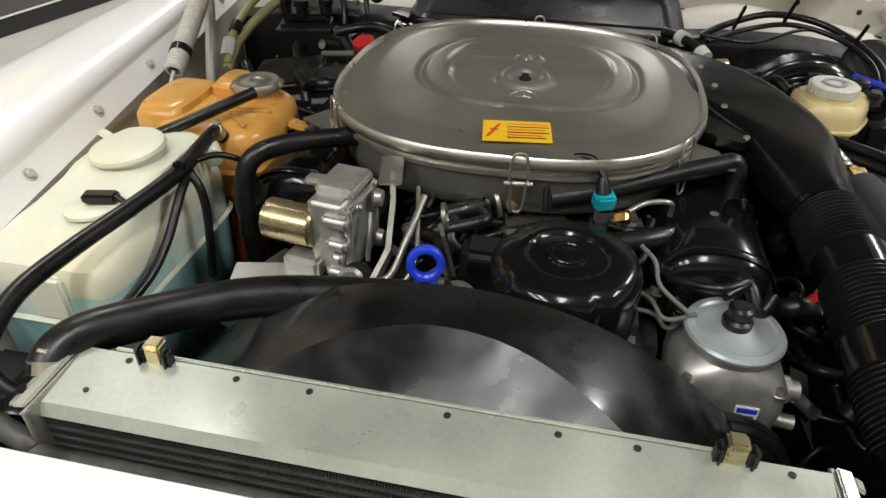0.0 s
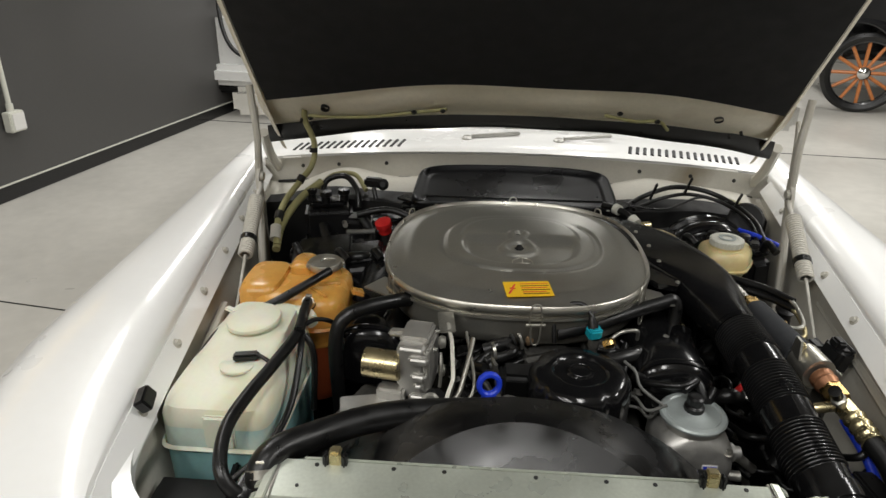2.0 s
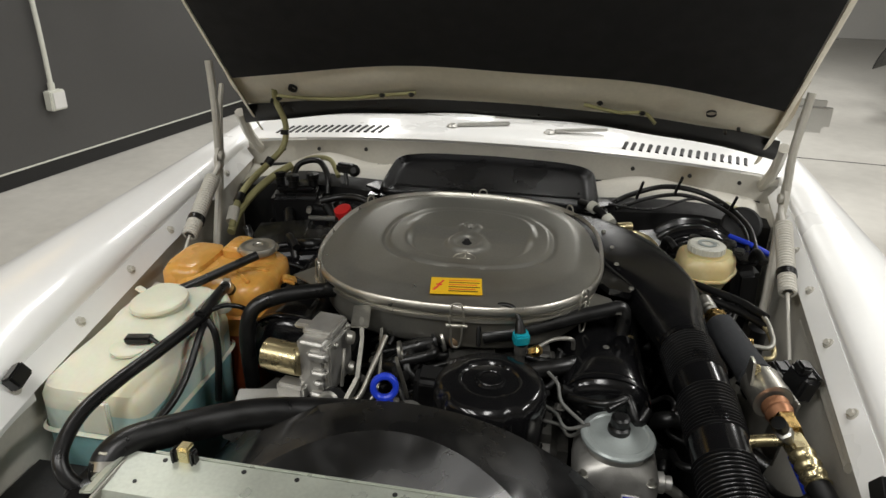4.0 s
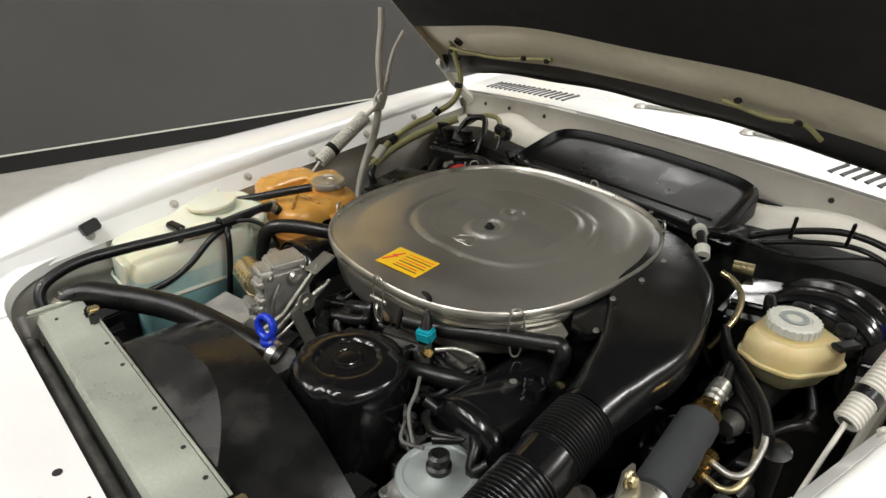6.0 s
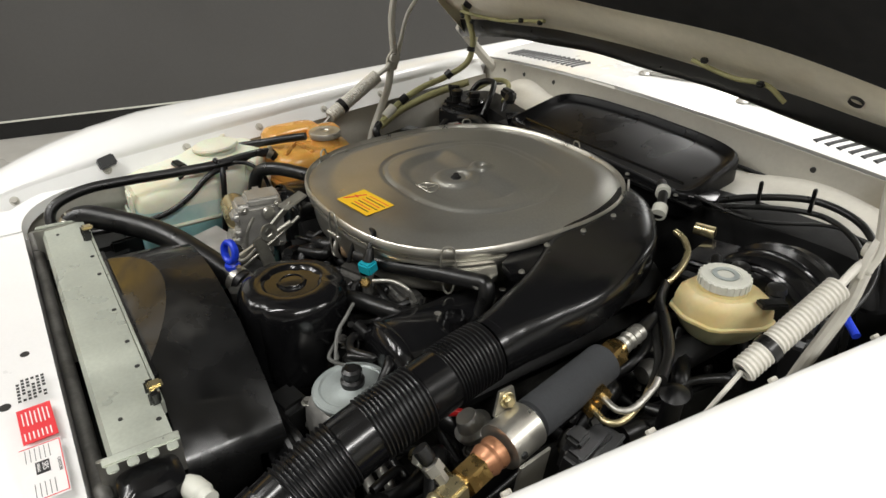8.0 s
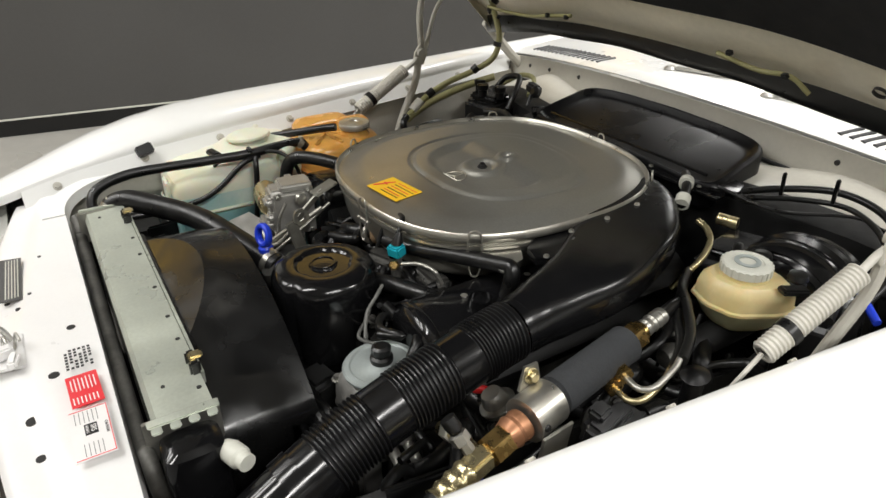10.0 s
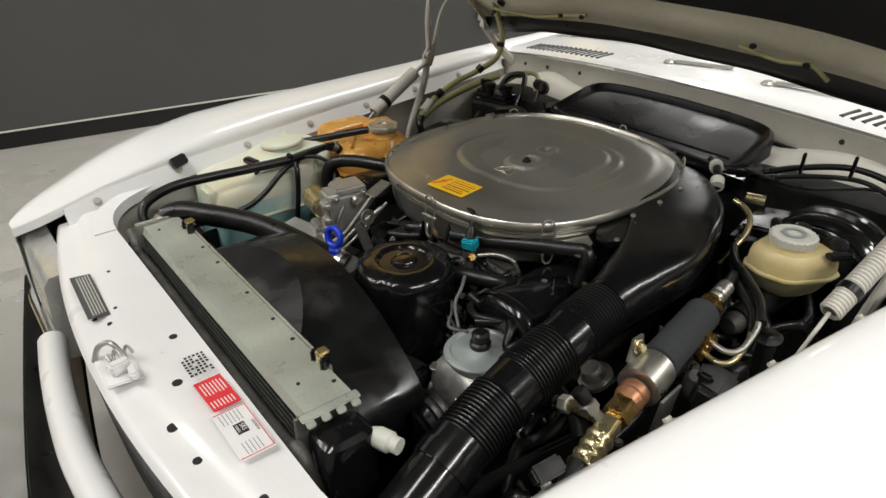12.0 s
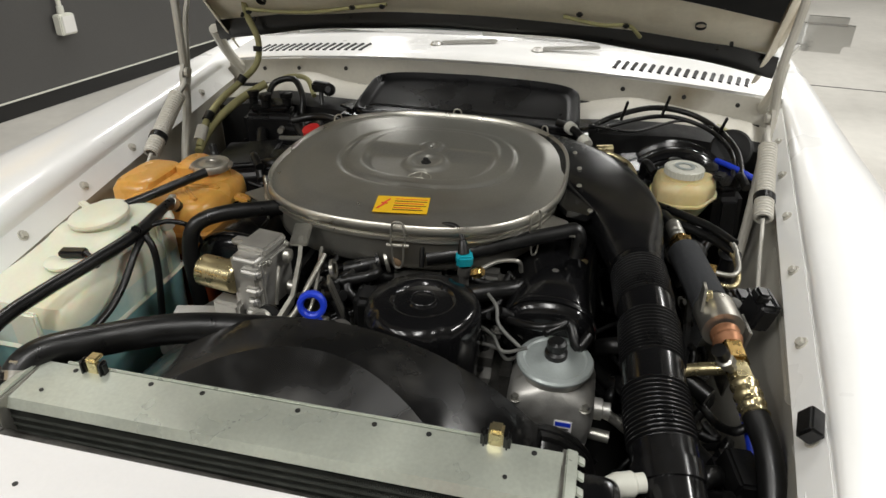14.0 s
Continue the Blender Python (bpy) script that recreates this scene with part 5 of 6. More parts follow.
part("tank_lower", loft([bt_ring(0.55, 0.712), bt_ring(0.72, 0.722), bt_ring(0.95, 0.752)], cap=(True, False)), BRAKEL, bt, "fluid-darkened lower half")
part("seam", loft([bt_ring(0.96, 0.751), bt_ring(1.03, 0.753), bt_ring(1.03, 0.757), bt_ring(0.96, 0.759)], cap=(False, False)), BRAKE, bt)
part("tank_upper", loft([bt_ring(0.97, 0.756), bt_ring(0.95, 0.776), bt_ring(0.90, 0.788), bt_ring(0.78, 0.795)]), BRAKE, bt, "", 40)
part("neck", lathe([(0.036, 0), (0.034, 0.012)], (0.490, 0.919, 0.792), n=32), BRAKE, bt)
capm = lathe([(0.034, 0), (0.036, 0.001), (0.036, 0.014), (0.034, 0.016), (0.024, 0.0165), (0.023, 0.015), (0.012, 0.0155), (0, 0.0155)], (0.490, 0.919, 0.800), n=48)
bc = part("cap", capm, CAPW, bt, "ridged pale cap")
part("cap_disc", lathe([(0.019, 0), (0.019, 0.001), (0.012, 0.001), (0.012, 0)], (0.490, 0.919, 0.8165), n=32), PSLID, bc)
for k in range(24):
    a = 15 * k
    part("grip", box((0.003, 0.004, 0.012), (0.490 + 0.0362 * math.cos(radians(a)), 0.919 + 0.0362 * math.sin(radians(a)), 0.808), (0, 0, a), 0), CAPW, bc)
for x, y in ((0.478, 0.975), (0.545, 0.965)):
    kb = part("switch_cap", lathe([(0.013, 0), (0.014, 0.004), (0.012, 0.008), (0.015, 0.012), (0.013, 0.02), (0.006, 0.022), (0, 0.022)], (x, y, 0.788), n=20), RUBBER, bt, "black rubber switch cap")
part("plug", box((0.045, 0.02, 0.010), (0.560, 0.935, 0.797), (0, 8, 70), 0.003), RUBBER, bt)

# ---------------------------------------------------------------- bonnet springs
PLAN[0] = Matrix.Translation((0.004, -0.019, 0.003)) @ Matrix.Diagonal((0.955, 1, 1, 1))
for side in (-1, 1):
    sp = thing("bonnet_spring", (side * 0.64, 0.9, 0.78), "grey bellows-covered bonnet spring with its steel link", "bonnet spring", "bonnet springs")
    a, b_ = Vector((side * 0.648, 0.955, 0.866)), Vector((side * 0.632, 0.805, 0.785))
    d = (b_ - a)
    bel = bmesh.new()
    n = 26
    fr = frames([a + d * (k / (4 * n)) for k in range(4 * n + 1)])
    rs = [[bel.verts.new(p + (0.0150, 0.0178, 0.0178, 0.0152)[i % 4] * (math.cos(2 * math.pi * k / 24) * s + math.sin(2 * math.pi * k / 24) * u)) for k in range(24)] for i, (p, s, u) in enumerate(fr)]
    skin(bel, rs)
    capped(bel, rs[0][::-1])
    inner = [bel.verts.new(v.co.lerp(b_, 0.25)) for v in rs[-1]]
    skin(bel, [rs[-1], inner])
    part("bellows", bel, BELLOW, sp, "ribbed pale grey cover", 25)
    mid = a + d * 0.70
    part("strap", tube([mid, mid + d * 0.075], 0.0195, n=24, per=1), RUBBER, sp, "black band")
    part("hook", tube([a, a + Vector((0, 0.03, 0.016)), Vector((side * 0.652, 0.995, 0.892))], 0.006, n=10), BELLOW, sp)
    part("hook", tube([b_, b_ - Vector((side * 0.004, 0.06, 0.05)), b_ - Vector((side * 0.006, 0.10, 0.085))], 0.0035, n=8), BELLOW, sp)
    link = tube([(side * 0.655, 1.000, 0.880), (side * 0.658, 1.012, 0.915), (side * 0.650, 1.005, 1.0), (side * 0.662, 1.024, 1.07), (side * 0.668, 1.031, 1.118)], 0.009, n=10)
    part("link", link, CREAM, sp, "painted steel link arm")
    part("link_plate", loft([[(side * 0.655 + dx, y, z) for y, z in ((0.985, 0.872), (1.015, 0.872), (1.030, 0.905), (1.005, 0.925), (0.990, 0.905))] for dx in (-0.004, 0.004)]), CREAM, sp)
    part("pivot", lathe([(0, 0.008), (0.010, 0.007), (0.012, 0)], (side * 0.650, 1.006, 0.905), (0, -side * 90, 0), 18), CREAM, sp)
    part("arm", tube([(side * 0.654, 1.0, 0.875), (side * 0.652, 0.985, 0.82), (side * 0.640, 0.93, 0.72), (side * 0.63, 0.90, 0.62)], 0.010, n=10), CREAM, sp)
    part("rod", tube([(side * 0.655, 1.02, 0.90), (side * 0.668, 1.06, 1.00), (side * 0.685, 1.11, 1.05)], 0.006, n=8), CREAM, sp)

# ---------------------------------------------------------------- black air scoop in front of the cowl
PLAN[0] = Matrix.Identity(4)
sc = thing("air_scoop", (0, 1.19, 0.80), "glossy black moulded air intake cover below the cowl", "air scoop")



def scoop_ring(k, dz):
    out = []
    for px, py in oval(0.272 * k, 0.094 * (1 - (1 - k) * 1.6), 7, 72):
        y = 1.198 + py - 0.016 * (px / 0.26) ** 2
        out.append((px * (1 - 0.05 * (py + 0.09) / 0.18), y, 0.818 + 0.26 * (y - 1.105) + dz))
    return out


part("cover", loft([scoop_ring(1.0, -0.045), scoop_ring(1.0, -0.006), scoop_ring(0.992, 0.0), scoop_ring(0.975, 0.003), scoop_ring(0.955, 0.001), scoop_ring(0.93, -0.010), scoop_ring(0.86, -0.014), scoop_ring(0.5, -0.014)]), SCOOPM, sc, "", 60)
part("front_flange", box((0.58, 0.030, 0.006), (0, 1.100, 0.806), (8, 0, 0), 0.002), BLACK, sc)
part("ridge", tube([(x, 1.128, 0.824) for x in steps(-0.23, 0.23, 9)], 0.003, n=8), BLACK, sc)
for x in (-0.20, -0.02, 0.12, 0.24):
    part("screw", lathe([(0, 0.004), (0.004, 0.003), (0.005, 0)], (x, 1.098, 0.811), n=10), ZINC, sc)
for side in (-1, 1):
    part("end_tab", loft([[(side * x, y, z) for x, y in ((0.265, 1.10), (0.305, 1.125), (0.29, 1.16), (0.262, 1.17))] for z in (0.812, 0.818)]), BLACK, sc)

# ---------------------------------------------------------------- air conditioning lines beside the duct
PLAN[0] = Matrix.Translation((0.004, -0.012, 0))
am = thing("line_muffler", (0.485, 0.63, 0.70), "black foam-wrapped air conditioning muffler with brass fittings", "muffler")
MA, MB = Vector((0.468, 0.700, 0.757)), Vector((0.497, 0.545, 0.752))
part("sleeve", tube([MA, MA.lerp(MB, 0.12), MA.lerp(MB, 0.5), MA.lerp(MB, 0.88), MB], 0.027, n=28, rad=lambda t: 1.0 if 0.06 < t < 0.94 else 0.82), FOAM, am, "black foam sleeve", 60)
part("brass_hex", tube([MA + Vector((0.002, -0.006, 0)), MA + Vector((-0.003, 0.022, 0.003))], 0.0215, n=6, per=1), BRASS, am, "brass hexagon")
part("brass_ring", tube([MA + Vector((-0.003, 0.020, 0.003)), MA + Vector((-0.005, 0.032, 0.004))], 0.016, n=20, per=1), BRASS, am)
cr = part("crimp", tube([MA + Vector((-0.005, 0.030, 0.004)), MA + Vector((-0.014, 0.082, 0.008))], 0.0125, n=20, per=12, rad=lambda t: 1.0 + 0.12 * math.sin(t * 28)), ZINC, am, "crimped steel ferrule")
part("line", tube([MA + Vector((-0.013, 0.08, 0.008)), MA + Vector((-0.03, 0.14, 0.0)), MA + Vector((-0.05, 0.22, -0.05)), MA + Vector((-0.08, 0.28, -0.12))], 0.010), RUBBER, am)
cb = thing("muffler_clamp", (0.502, 0.50, 0.69), "bright zinc clamp that holds the muffler", "clamp")
part("band", tube([Vector((0.499, 0.540, 0.752)), Vector((0.508, 0.492, 0.748))], 0.030, n=32, per=1), RIMSTEEL, cb)
part("ear", loft([[(0.475 + dx, y, z) for y, z in ((0.505, 0.765), (0.540, 0.765), (0.532, 0.800), (0.512, 0.800))] for dx in (0.0, 0.004)]), RIMSTEEL, cb)
part("ear_bolt", bolt(0.480, 0.522, 0.785, 0.007, (0, 80, 0)), GOLD, cb)
part("foot", box((0.004, 0.05, 0.12), (0.535, 0.515, 0.69), (0, 8, 6), 0.001), ZINC, cb)
part("side_bolt", bolt(0.532, 0.505, 0.752, 0.005, (0, 90, 0)), DARK, cb)
sw = thing("pressure_switch", (0.514, 0.46, 0.70), "copper-coloured union with brass hexagon and valve", "fitting")
part("union", lathe([(0.020, 0), (0.021, 0.006), (0.019, 0.012), (0.021, 0.018), (0.017, 0.030), (0, 0.03)], (0.509, 0.488, 0.747), (98, 0, 10), 26), COPPER, sw, "dull copper union")
part("hexagon", tube([(0.514, 0.460, 0.741), (0.519, 0.432, 0.736)], 0.020, n=6, per=1), BRASS, sw)
part("block", box((0.026, 0.036, 0.026), (0.522, 0.415, 0.732), (8, 0, 12), 0.004), GOLD, sw)
part("ferrule", tube([(0.526, 0.400, 0.730), (0.536, 0.352, 0.718)], 0.0175, n=24, per=16, rad=lambda t: 1.0 + 0.08 * math.sin(t * 20)), GOLD, sw, "crimped yellow zinc ferrule")
vs = part("valve", lathe([(0.008, 0), (0.008, 0.012), (0.012, 0.014), (0.012, 0.026), (0.008, 0.028)], (0.510, 0.412, 0.742), (20, -35, 0), 6), ZINC, sw)
part("valve_cap", lathe([(0.009, 0), (0.010, 0.004), (0.010, 0.018), (0, 0.020)], (0.494, 0.403, 0.766), (20, -35, 0), 16), RUBBER, vs, "black valve cap")
part("relief_pipe", tube([(0.505, 0.42, 0.735), (0.478, 0.425, 0.725), (0.45, 0.425, 0.715), (0.43, 0.42, 0.71)], 0.009), GOLD, sw)
part("relief_nut", tube([(0.452, 0.425, 0.716), (0.440, 0.423, 0.712)], 0.013, n=6, per=1), CAPW, sw)
hose([(0.535, 0.356, 0.719), (0.548, 0.31, 0.70), (0.552, 0.26, 0.665), (0.54, 0.20, 0.62), (0.51, 0.15, 0.57)], 0.0165, "thick black air conditioning hose", n=20)
bu = thing("brake_pipe_union", (0.52, 0.64, 0.70), "brass nuts with two bent brake pipes", "pipe union")
for dz, dy in ((0.0, 0.0), (0.012, 0.016)):
    part("nut", tube([(0.497, 0.640 + dy, 0.737 + dz), (0.515, 0.638 + dy, 0.737 + dz)], 0.013, n=6, per=1), BRASS, bu)
    part("pipe", tube([(0.512, 0.638 + dy, 0.737 + dz), (0.540, 0.636 + dy, 0.737 + dz), (0.552, 0.652 + dy, 0.742 + dz), (0.550, 0.685 + dy, 0.756 + dz), (0.544, 0.702 + dy, 0.763 + dz)], 0.0045), GOLD if dz == 0 else ZINC, bu)
    part("hose", tube([(0.549, 0.700 + dy, 0.762 + dz), (0.515, 0.755 + dy, 0.762 + dz), (0.462, 0.81 + dy, 0.758 + dz), (0.42, 0.865, 0.755 + dz), (0.385, 0.92, 0.75 + dz)], 0.0075), RUBBER, bu)
PLAN[0] = Matrix.Identity(4)
ru = hose([(0.222, 1.075, 0.835), (0.245, 1.052, 0.836), (0.268, 1.024, 0.832), (0.290, 0.990, 0.820)], 0.0085, "black vacuum hose with pale collars", name="vacuum_hose")
for p, q in (((0.247, 1.050, 0.836), (0.256, 1.038, 0.835)), ((0.280, 1.006, 0.827), (0.290, 0.990, 0.820))):
    part("collar", tube([p, q], 0.0130, n=20, per=1), CAPW, ru, "pale plastic collar")
hose([(0.330, 0.990, 0.806), (0.352, 0.985, 0.803), (0.378, 0.965, 0.796), (0.392, 0.935, 0.782), (0.392, 0.905, 0.762), (0.380, 0.885, 0.73)], 0.0055, "yellow zinc vacuum pipe bent at the booster", GOLD, "pipe", "pipe")
solid("inline_filter", tube([(0.312, 1.070, 0.782), (0.345, 1.082, 0.782)], 0.011, n=18, per=1), GOLD, "small yellow zinc inline filter", "filter")

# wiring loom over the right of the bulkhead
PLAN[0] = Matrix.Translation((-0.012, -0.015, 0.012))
hose([(0.31, 1.16, 0.80), (0.36, 1.20, 0.815), (0.44, 1.235, 0.83), (0.52, 1.23, 0.825), (0.58, 1.18, 0.81), (0.615, 1.10, 0.79), (0.62, 1.02, 0.76)], 0.0065, "black wiring loom arched over the booster", name="wiring_loom", category="wiring")
hose([(0.32, 1.13, 0.80), (0.40, 1.19, 0.812), (0.48, 1.21, 0.82), (0.56, 1.17, 0.81), (0.605, 1.09, 0.785), (0.60, 1.0, 0.74)], 0.005, "thin black wiring loom on the bulkhead", name="wiring_loom", category="wiring")
hose([(0.30, 1.10, 0.82), (0.40, 1.13, 0.805), (0.50, 1.20, 0.815), (0.57, 1.18, 0.812)], 0.0032, "thin black cable over the bulkhead", name="cable", category="cable")
for x, y, z in ((0.375, 1.175, 0.835), (0.463, 1.182, 0.852), (0.585, 1.155, 0.822)):
    solid("cable_tie", box((0.006, 0.008, 0.055), (x, y, z), (20, 10, 0), 0.002), RUBBER, "black cable tie on the loom", "cable tie", "cable ties")
hose([(0.575, 1.09, 0.77), (0.61, 1.05, 0.77), (0.65, 1.02, 0.76)], 0.006, "short blue plastic tube", BLUE, "tube", "tube")
hose([(0.54, 0.42, 0.70), (0.555, 0.36, 0.67), (0.565, 0.28, 0.62)], 0.008, "blue corrugated cable sleeve", BLUE, "cable_sleeve", "cable")
gm = thing("grommet_plate", (0.605, 1.12, 0.72), "yellowed grommet plate with wires", "grommet")
part("plate", lathe([(0, 0), (0.042, 0), (0.045, 0.005), (0.040, 0.009), (0.030, 0.006), (0, 0.004)], (0.612, 1.15, 0.775), (60, 0, -20), 28), DARK, gm)
part("flap", sheet(lambda u, v: (0.58 + 0.07 * u, 1.20 - 0.04 * u, 0.815 - 0.02 * u - 0.02 * v * v), steps(0, 1, 8), steps(-1, 1, 8), 0.006), WIRE, gm, "yellowed foam flap")

# things on the right inner wing
PLAN[0] = Matrix.Identity(4)
for (x, y, z), (a, b_, c), lab in (((0.572, 0.55, 0.745), (0.035, 0.05, 0.05), "black plastic wiring connector block"), ((0.560, 0.60, 0.715), (0.04, 0.06, 0.04), "black plastic relay by the wing"), ((0.535, 0.30, 0.60), (0.07, 0.12, 0.10), "black round-edged pump housing"), ((0.50, 0.18, 0.58), (0.06, 0.09, 0.10), "black round-edged vacuum box")):
    c1 = thing("connector_block", (x, y, z - c / 2), lab, "connector")
    part("body", box((a, b_, c), (x, y, z), (8, 12, 15), min(a, b_, c) * 0.22, 3), SATIN, c1)
    part("plug", box((a * 0.6, b_ * 0.5, c * 0.35), (x - 0.004, y - 0.004, z + c * 0.58), (8, 12, 15), 0.004), RUBBER, c1)
    part("clip", box((a * 0.2, b_ * 0.9, c * 0.12), (x + a * 0.4, y, z + c * 0.46), (8, 12, 15), 0.002), SATIN, c1)
solid("wing_stay", tube([(0.644, 0.773, 0.735), (0.628, 0.65, 0.735), (0.611, 0.542, 0.735), (0.585, 0.364, 0.735)], 0.010, n=10), CREAM, "pale painted stay along the inner wing", "stay")
pv = thing("purge_valve", (0.47, 0.55, 0.66), "dark plastic purge valve with ribbed ends", "valve")
part("body", lathe([(0.010, 0), (0.020, 0.004), (0.022, 0.012), (0.018, 0.018), (0.022, 0.024), (0.016, 0.034), (0.010, 0.045), (0, 0.046)], (0.535, 0.585, 0.70), (20, 10, 0), 24), ENGINE, pv)
part("cap", lathe([(0.018, 0), (0.02, 0.004), (0.010, 0.01), (0, 0.012)], (0.556, 0.735, 0.735), (10, 0, 0), 24), SATIN, pv)
part("stem", tube([(0.556, 0.735, 0.735), (0.555, 0.73, 0.66)], 0.014), SATIN, pv)
st = thing("starter_terminal", (0.455, 0.47, 0.69), "grey terminal with a red cable", "terminal")
part("disc", lathe([(0.010, 0), (0.026, 0.002), (0.027, 0.010), (0.020, 0.014), (0.014, 0.030), (0, 0.032)], (0.425, 0.510, 0.688), (25, -15, 0), 26), ALU, st)
part("cable", tube([(0.416, 0.506, 0.708), (0.402, 0.500, 0.706), (0.388, 0.492, 0.700), (0.375, 0.485, 0.685)], 0.006), RED, st, "red cable")

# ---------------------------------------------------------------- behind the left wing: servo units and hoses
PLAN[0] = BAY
cu = thing("cruise_actuator", (-0.53, 1.12, 0.66), "black servo unit with hoses on the bulkhead", "actuator")
part("body", box((0.13, 0.10, 0.10), (-0.525, 1.135, 0.735), (0, 0, 12), 0.012, 3), SATIN, cu)
part("lid", box((0.10, 0.07, 0.020), (-0.525, 1.13, 0.795), (0, 0, 12), 0.008, 3), BLACK, cu)
for dx, dy in ((-0.045, 0.0), (0.0, -0.02), (0.045, 0.005)):
    part("port", lathe([(0.012, 0), (0.012, 0.018), (0.016, 0.020), (0.016, 0.032), (0, 0.034)], (-0.525 + dx, 1.125 + dy, 0.80), n=18), RUBBER, cu)
part("side_unit", box((0.07, 0.07, 0.09), (-0.435, 1.10, 0.725), (0, 0, -8), 0.012, 3), SATIN, cu)
part("nipple", tube([(-0.47, 1.07, 0.76), (-0.46, 1.04, 0.765)], 0.007), ZINC, cu)
vu = thing("vacuum_unit", (-0.466, 1.02, 0.63), "dark round vacuum unit with a stepped face", "vacuum unit")
part("can", lathe([(0.0, 0.034), (0.014, 0.034), (0.018, 0.028), (0.034, 0.026), (0.038, 0.020), (0.050, 0.018), (0.055, 0.012), (0.055, -0.03), (0, -0.03)], (-0.466, 1.01, 0.688), (38, 12, 0), 36), SATIN, vu)
part("rim", lathe([(0.054, 0.0), (0.060, 0.003), (0.060, 0.008), (0.054, 0.011)], (-0.466, 1.01, 0.688), (38, 12, 0), 36), BLACK, vu)
rc = thing("oil_filler_tube", (-0.344, 0.987, 0.68), "bright red plastic cap on its pipe", "cap")
part("cap", lathe([(0.013, 0), (0.017, 0.002), (0.017, 0.018), (0.021, 0.020), (0.021, 0.032), (0.015, 0.034), (0, 0.034)], (-0.344, 0.987, 0.772), (15, -10, 0), 20), RED, rc)
part("pipe", tube([(-0.344, 0.987, 0.775), (-0.342, 0.985, 0.72), (-0.335, 0.98, 0.66)], 0.012), DARK, rc)
hose([(-0.43, 1.05, 0.79), (-0.38, 1.06, 0.80), (-0.33, 1.05, 0.805), (-0.27, 1.03, 0.79)], 0.009, "black vacuum hose behind the air cleaner")
hose([(-0.45, 1.02, 0.755), (-0.41, 1.0, 0.765), (-0.37, 0.99, 0.772)], 0.006, "short grey vacuum hose", GREYW)
hose([(-0.55, 1.16, 0.80), (-0.54, 1.19, 0.835), (-0.49, 1.20, 0.845), (-0.45, 1.16, 0.82), (-0.44, 1.13, 0.78)], 0.008, "looped black vacuum hose on the bulkhead")
hose([(-0.57, 1.20, 0.81), (-0.53, 1.235, 0.838), (-0.47, 1.235, 0.84), (-0.43, 1.19, 0.81)], 0.0065, "olive sleeved wire loop", WIRE, "wire_loop", "wiring")
cn = thing("wall_connector", (-0.406, 1.187, 0.80), "black connector plugged on the bulkhead", "connector")
part("body", box((0.055, 0.025, 0.026), (-0.406, 1.187, 0.835), (0, 0, -12), 0.006, 3), SATIN, cn)
part("boot", lathe([(0.014, 0), (0.016, 0.012), (0.008, 0.02), (0, 0.02)], (-0.378, 1.178, 0.832), (70, 0, 0), 18), RUBBER, cn)
part("lead", tube([(-0.406, 1.18, 0.822), (-0.395, 1.16, 0.79), (-0.37, 1.13, 0.74)], 0.006), RUBBER, cn)
# loom that climbs from the wing to the bonnet
hose([(-0.61, 0.92, 0.755), (-0.622, 0.985, 0.795), (-0.618, 1.05, 0.825), (-0.600, 1.12, 0.850), (-0.575, 1.17, 0.885), (-0.570, 1.185, 0.940), (-0.590, 1.18, 1.00), (-0.585, 1.165, 1.035)], 0.008, "olive wiring sleeve climbing to the bonnet", WIRE, "wiring_loom", "wiring")
hose([(-0.61, 0.915, 0.745), (-0.615, 0.98, 0.775), (-0.605, 1.05, 0.80), (-0.585, 1.11, 0.82), (-0.55, 1.16, 0.84)], 0.010, "olive wiring sleeve along the wing", WIRE, "wiring_loom", "wiring")
for p, d in (((-0.622, 0.985, 0.795), (0.0, 0.02, 0.012)), ((-0.600, 1.12, 0.850), (0.006, 0.012, 0.012)), ((-0.572, 1.18, 0.915), (0, 0.002, 0.012))):
    solid("tape_band", tube([p, Vector(p) + Vector(d)], 0.0115, n=14, per=1), RUBBER, "black tape band on the loom", "tape", "tape bands")
solid("pale_sleeve", tube([(-0.617, 0.935, 0.763), (-0.622, 0.965, 0.785)], 0.0135, n=18, per=1), BELLOW, "pale plastic sleeve end of the loom", "sleeve")
hose([hood_pt(-0.57, 0.16, 0.03), hood_pt(-0.50, 0.145, 0.022), hood_pt(-0.40, 0.155, 0.024), hood_pt(-0.28, 0.19, 0.03), hood_pt(-0.20, 0.205, 0.028)], 0.0042, "brown wires clipped along the bonnet rail", WIRE, "bonnet_wire", "wiring")
hose([hood_pt(0.20, 0.20, 0.03), hood_pt(0.28, 0.185, 0.035), hood_pt(0.34, 0.18, 0.03), hood_pt(0.37, 0.15, 0.035)], 0.0042, "brown washer hose on the bonnet rail", WIRE, "bonnet_wire", "wiring")
for x, s in ((-0.565, 0.155), (-0.285, 0.195), (-0.21, 0.205), (0.335, 0.185), (0.235, 0.215)):
    solid("wire_clip", box((0.014, 0.010, 0.010), hood_pt(x, s, 0.034), (45, 0, 0), 0.003), RUBBER, "black clip on the bonnet rail", "clip", "wire clips")
for x, y, z in ((-0.596, 0.985, 0.70), (-0.575, 1.06, 0.71)):
    solid("grommet", lathe([(0.012, 0), (0.018, 0.002), (0.018, 0.006), (0.010, 0.010), (0, 0.010)], (x, y, z), (0, 90, 0), 22), RUBBER, "black rubber grommet in the inner wing", "grommet", "grommets")

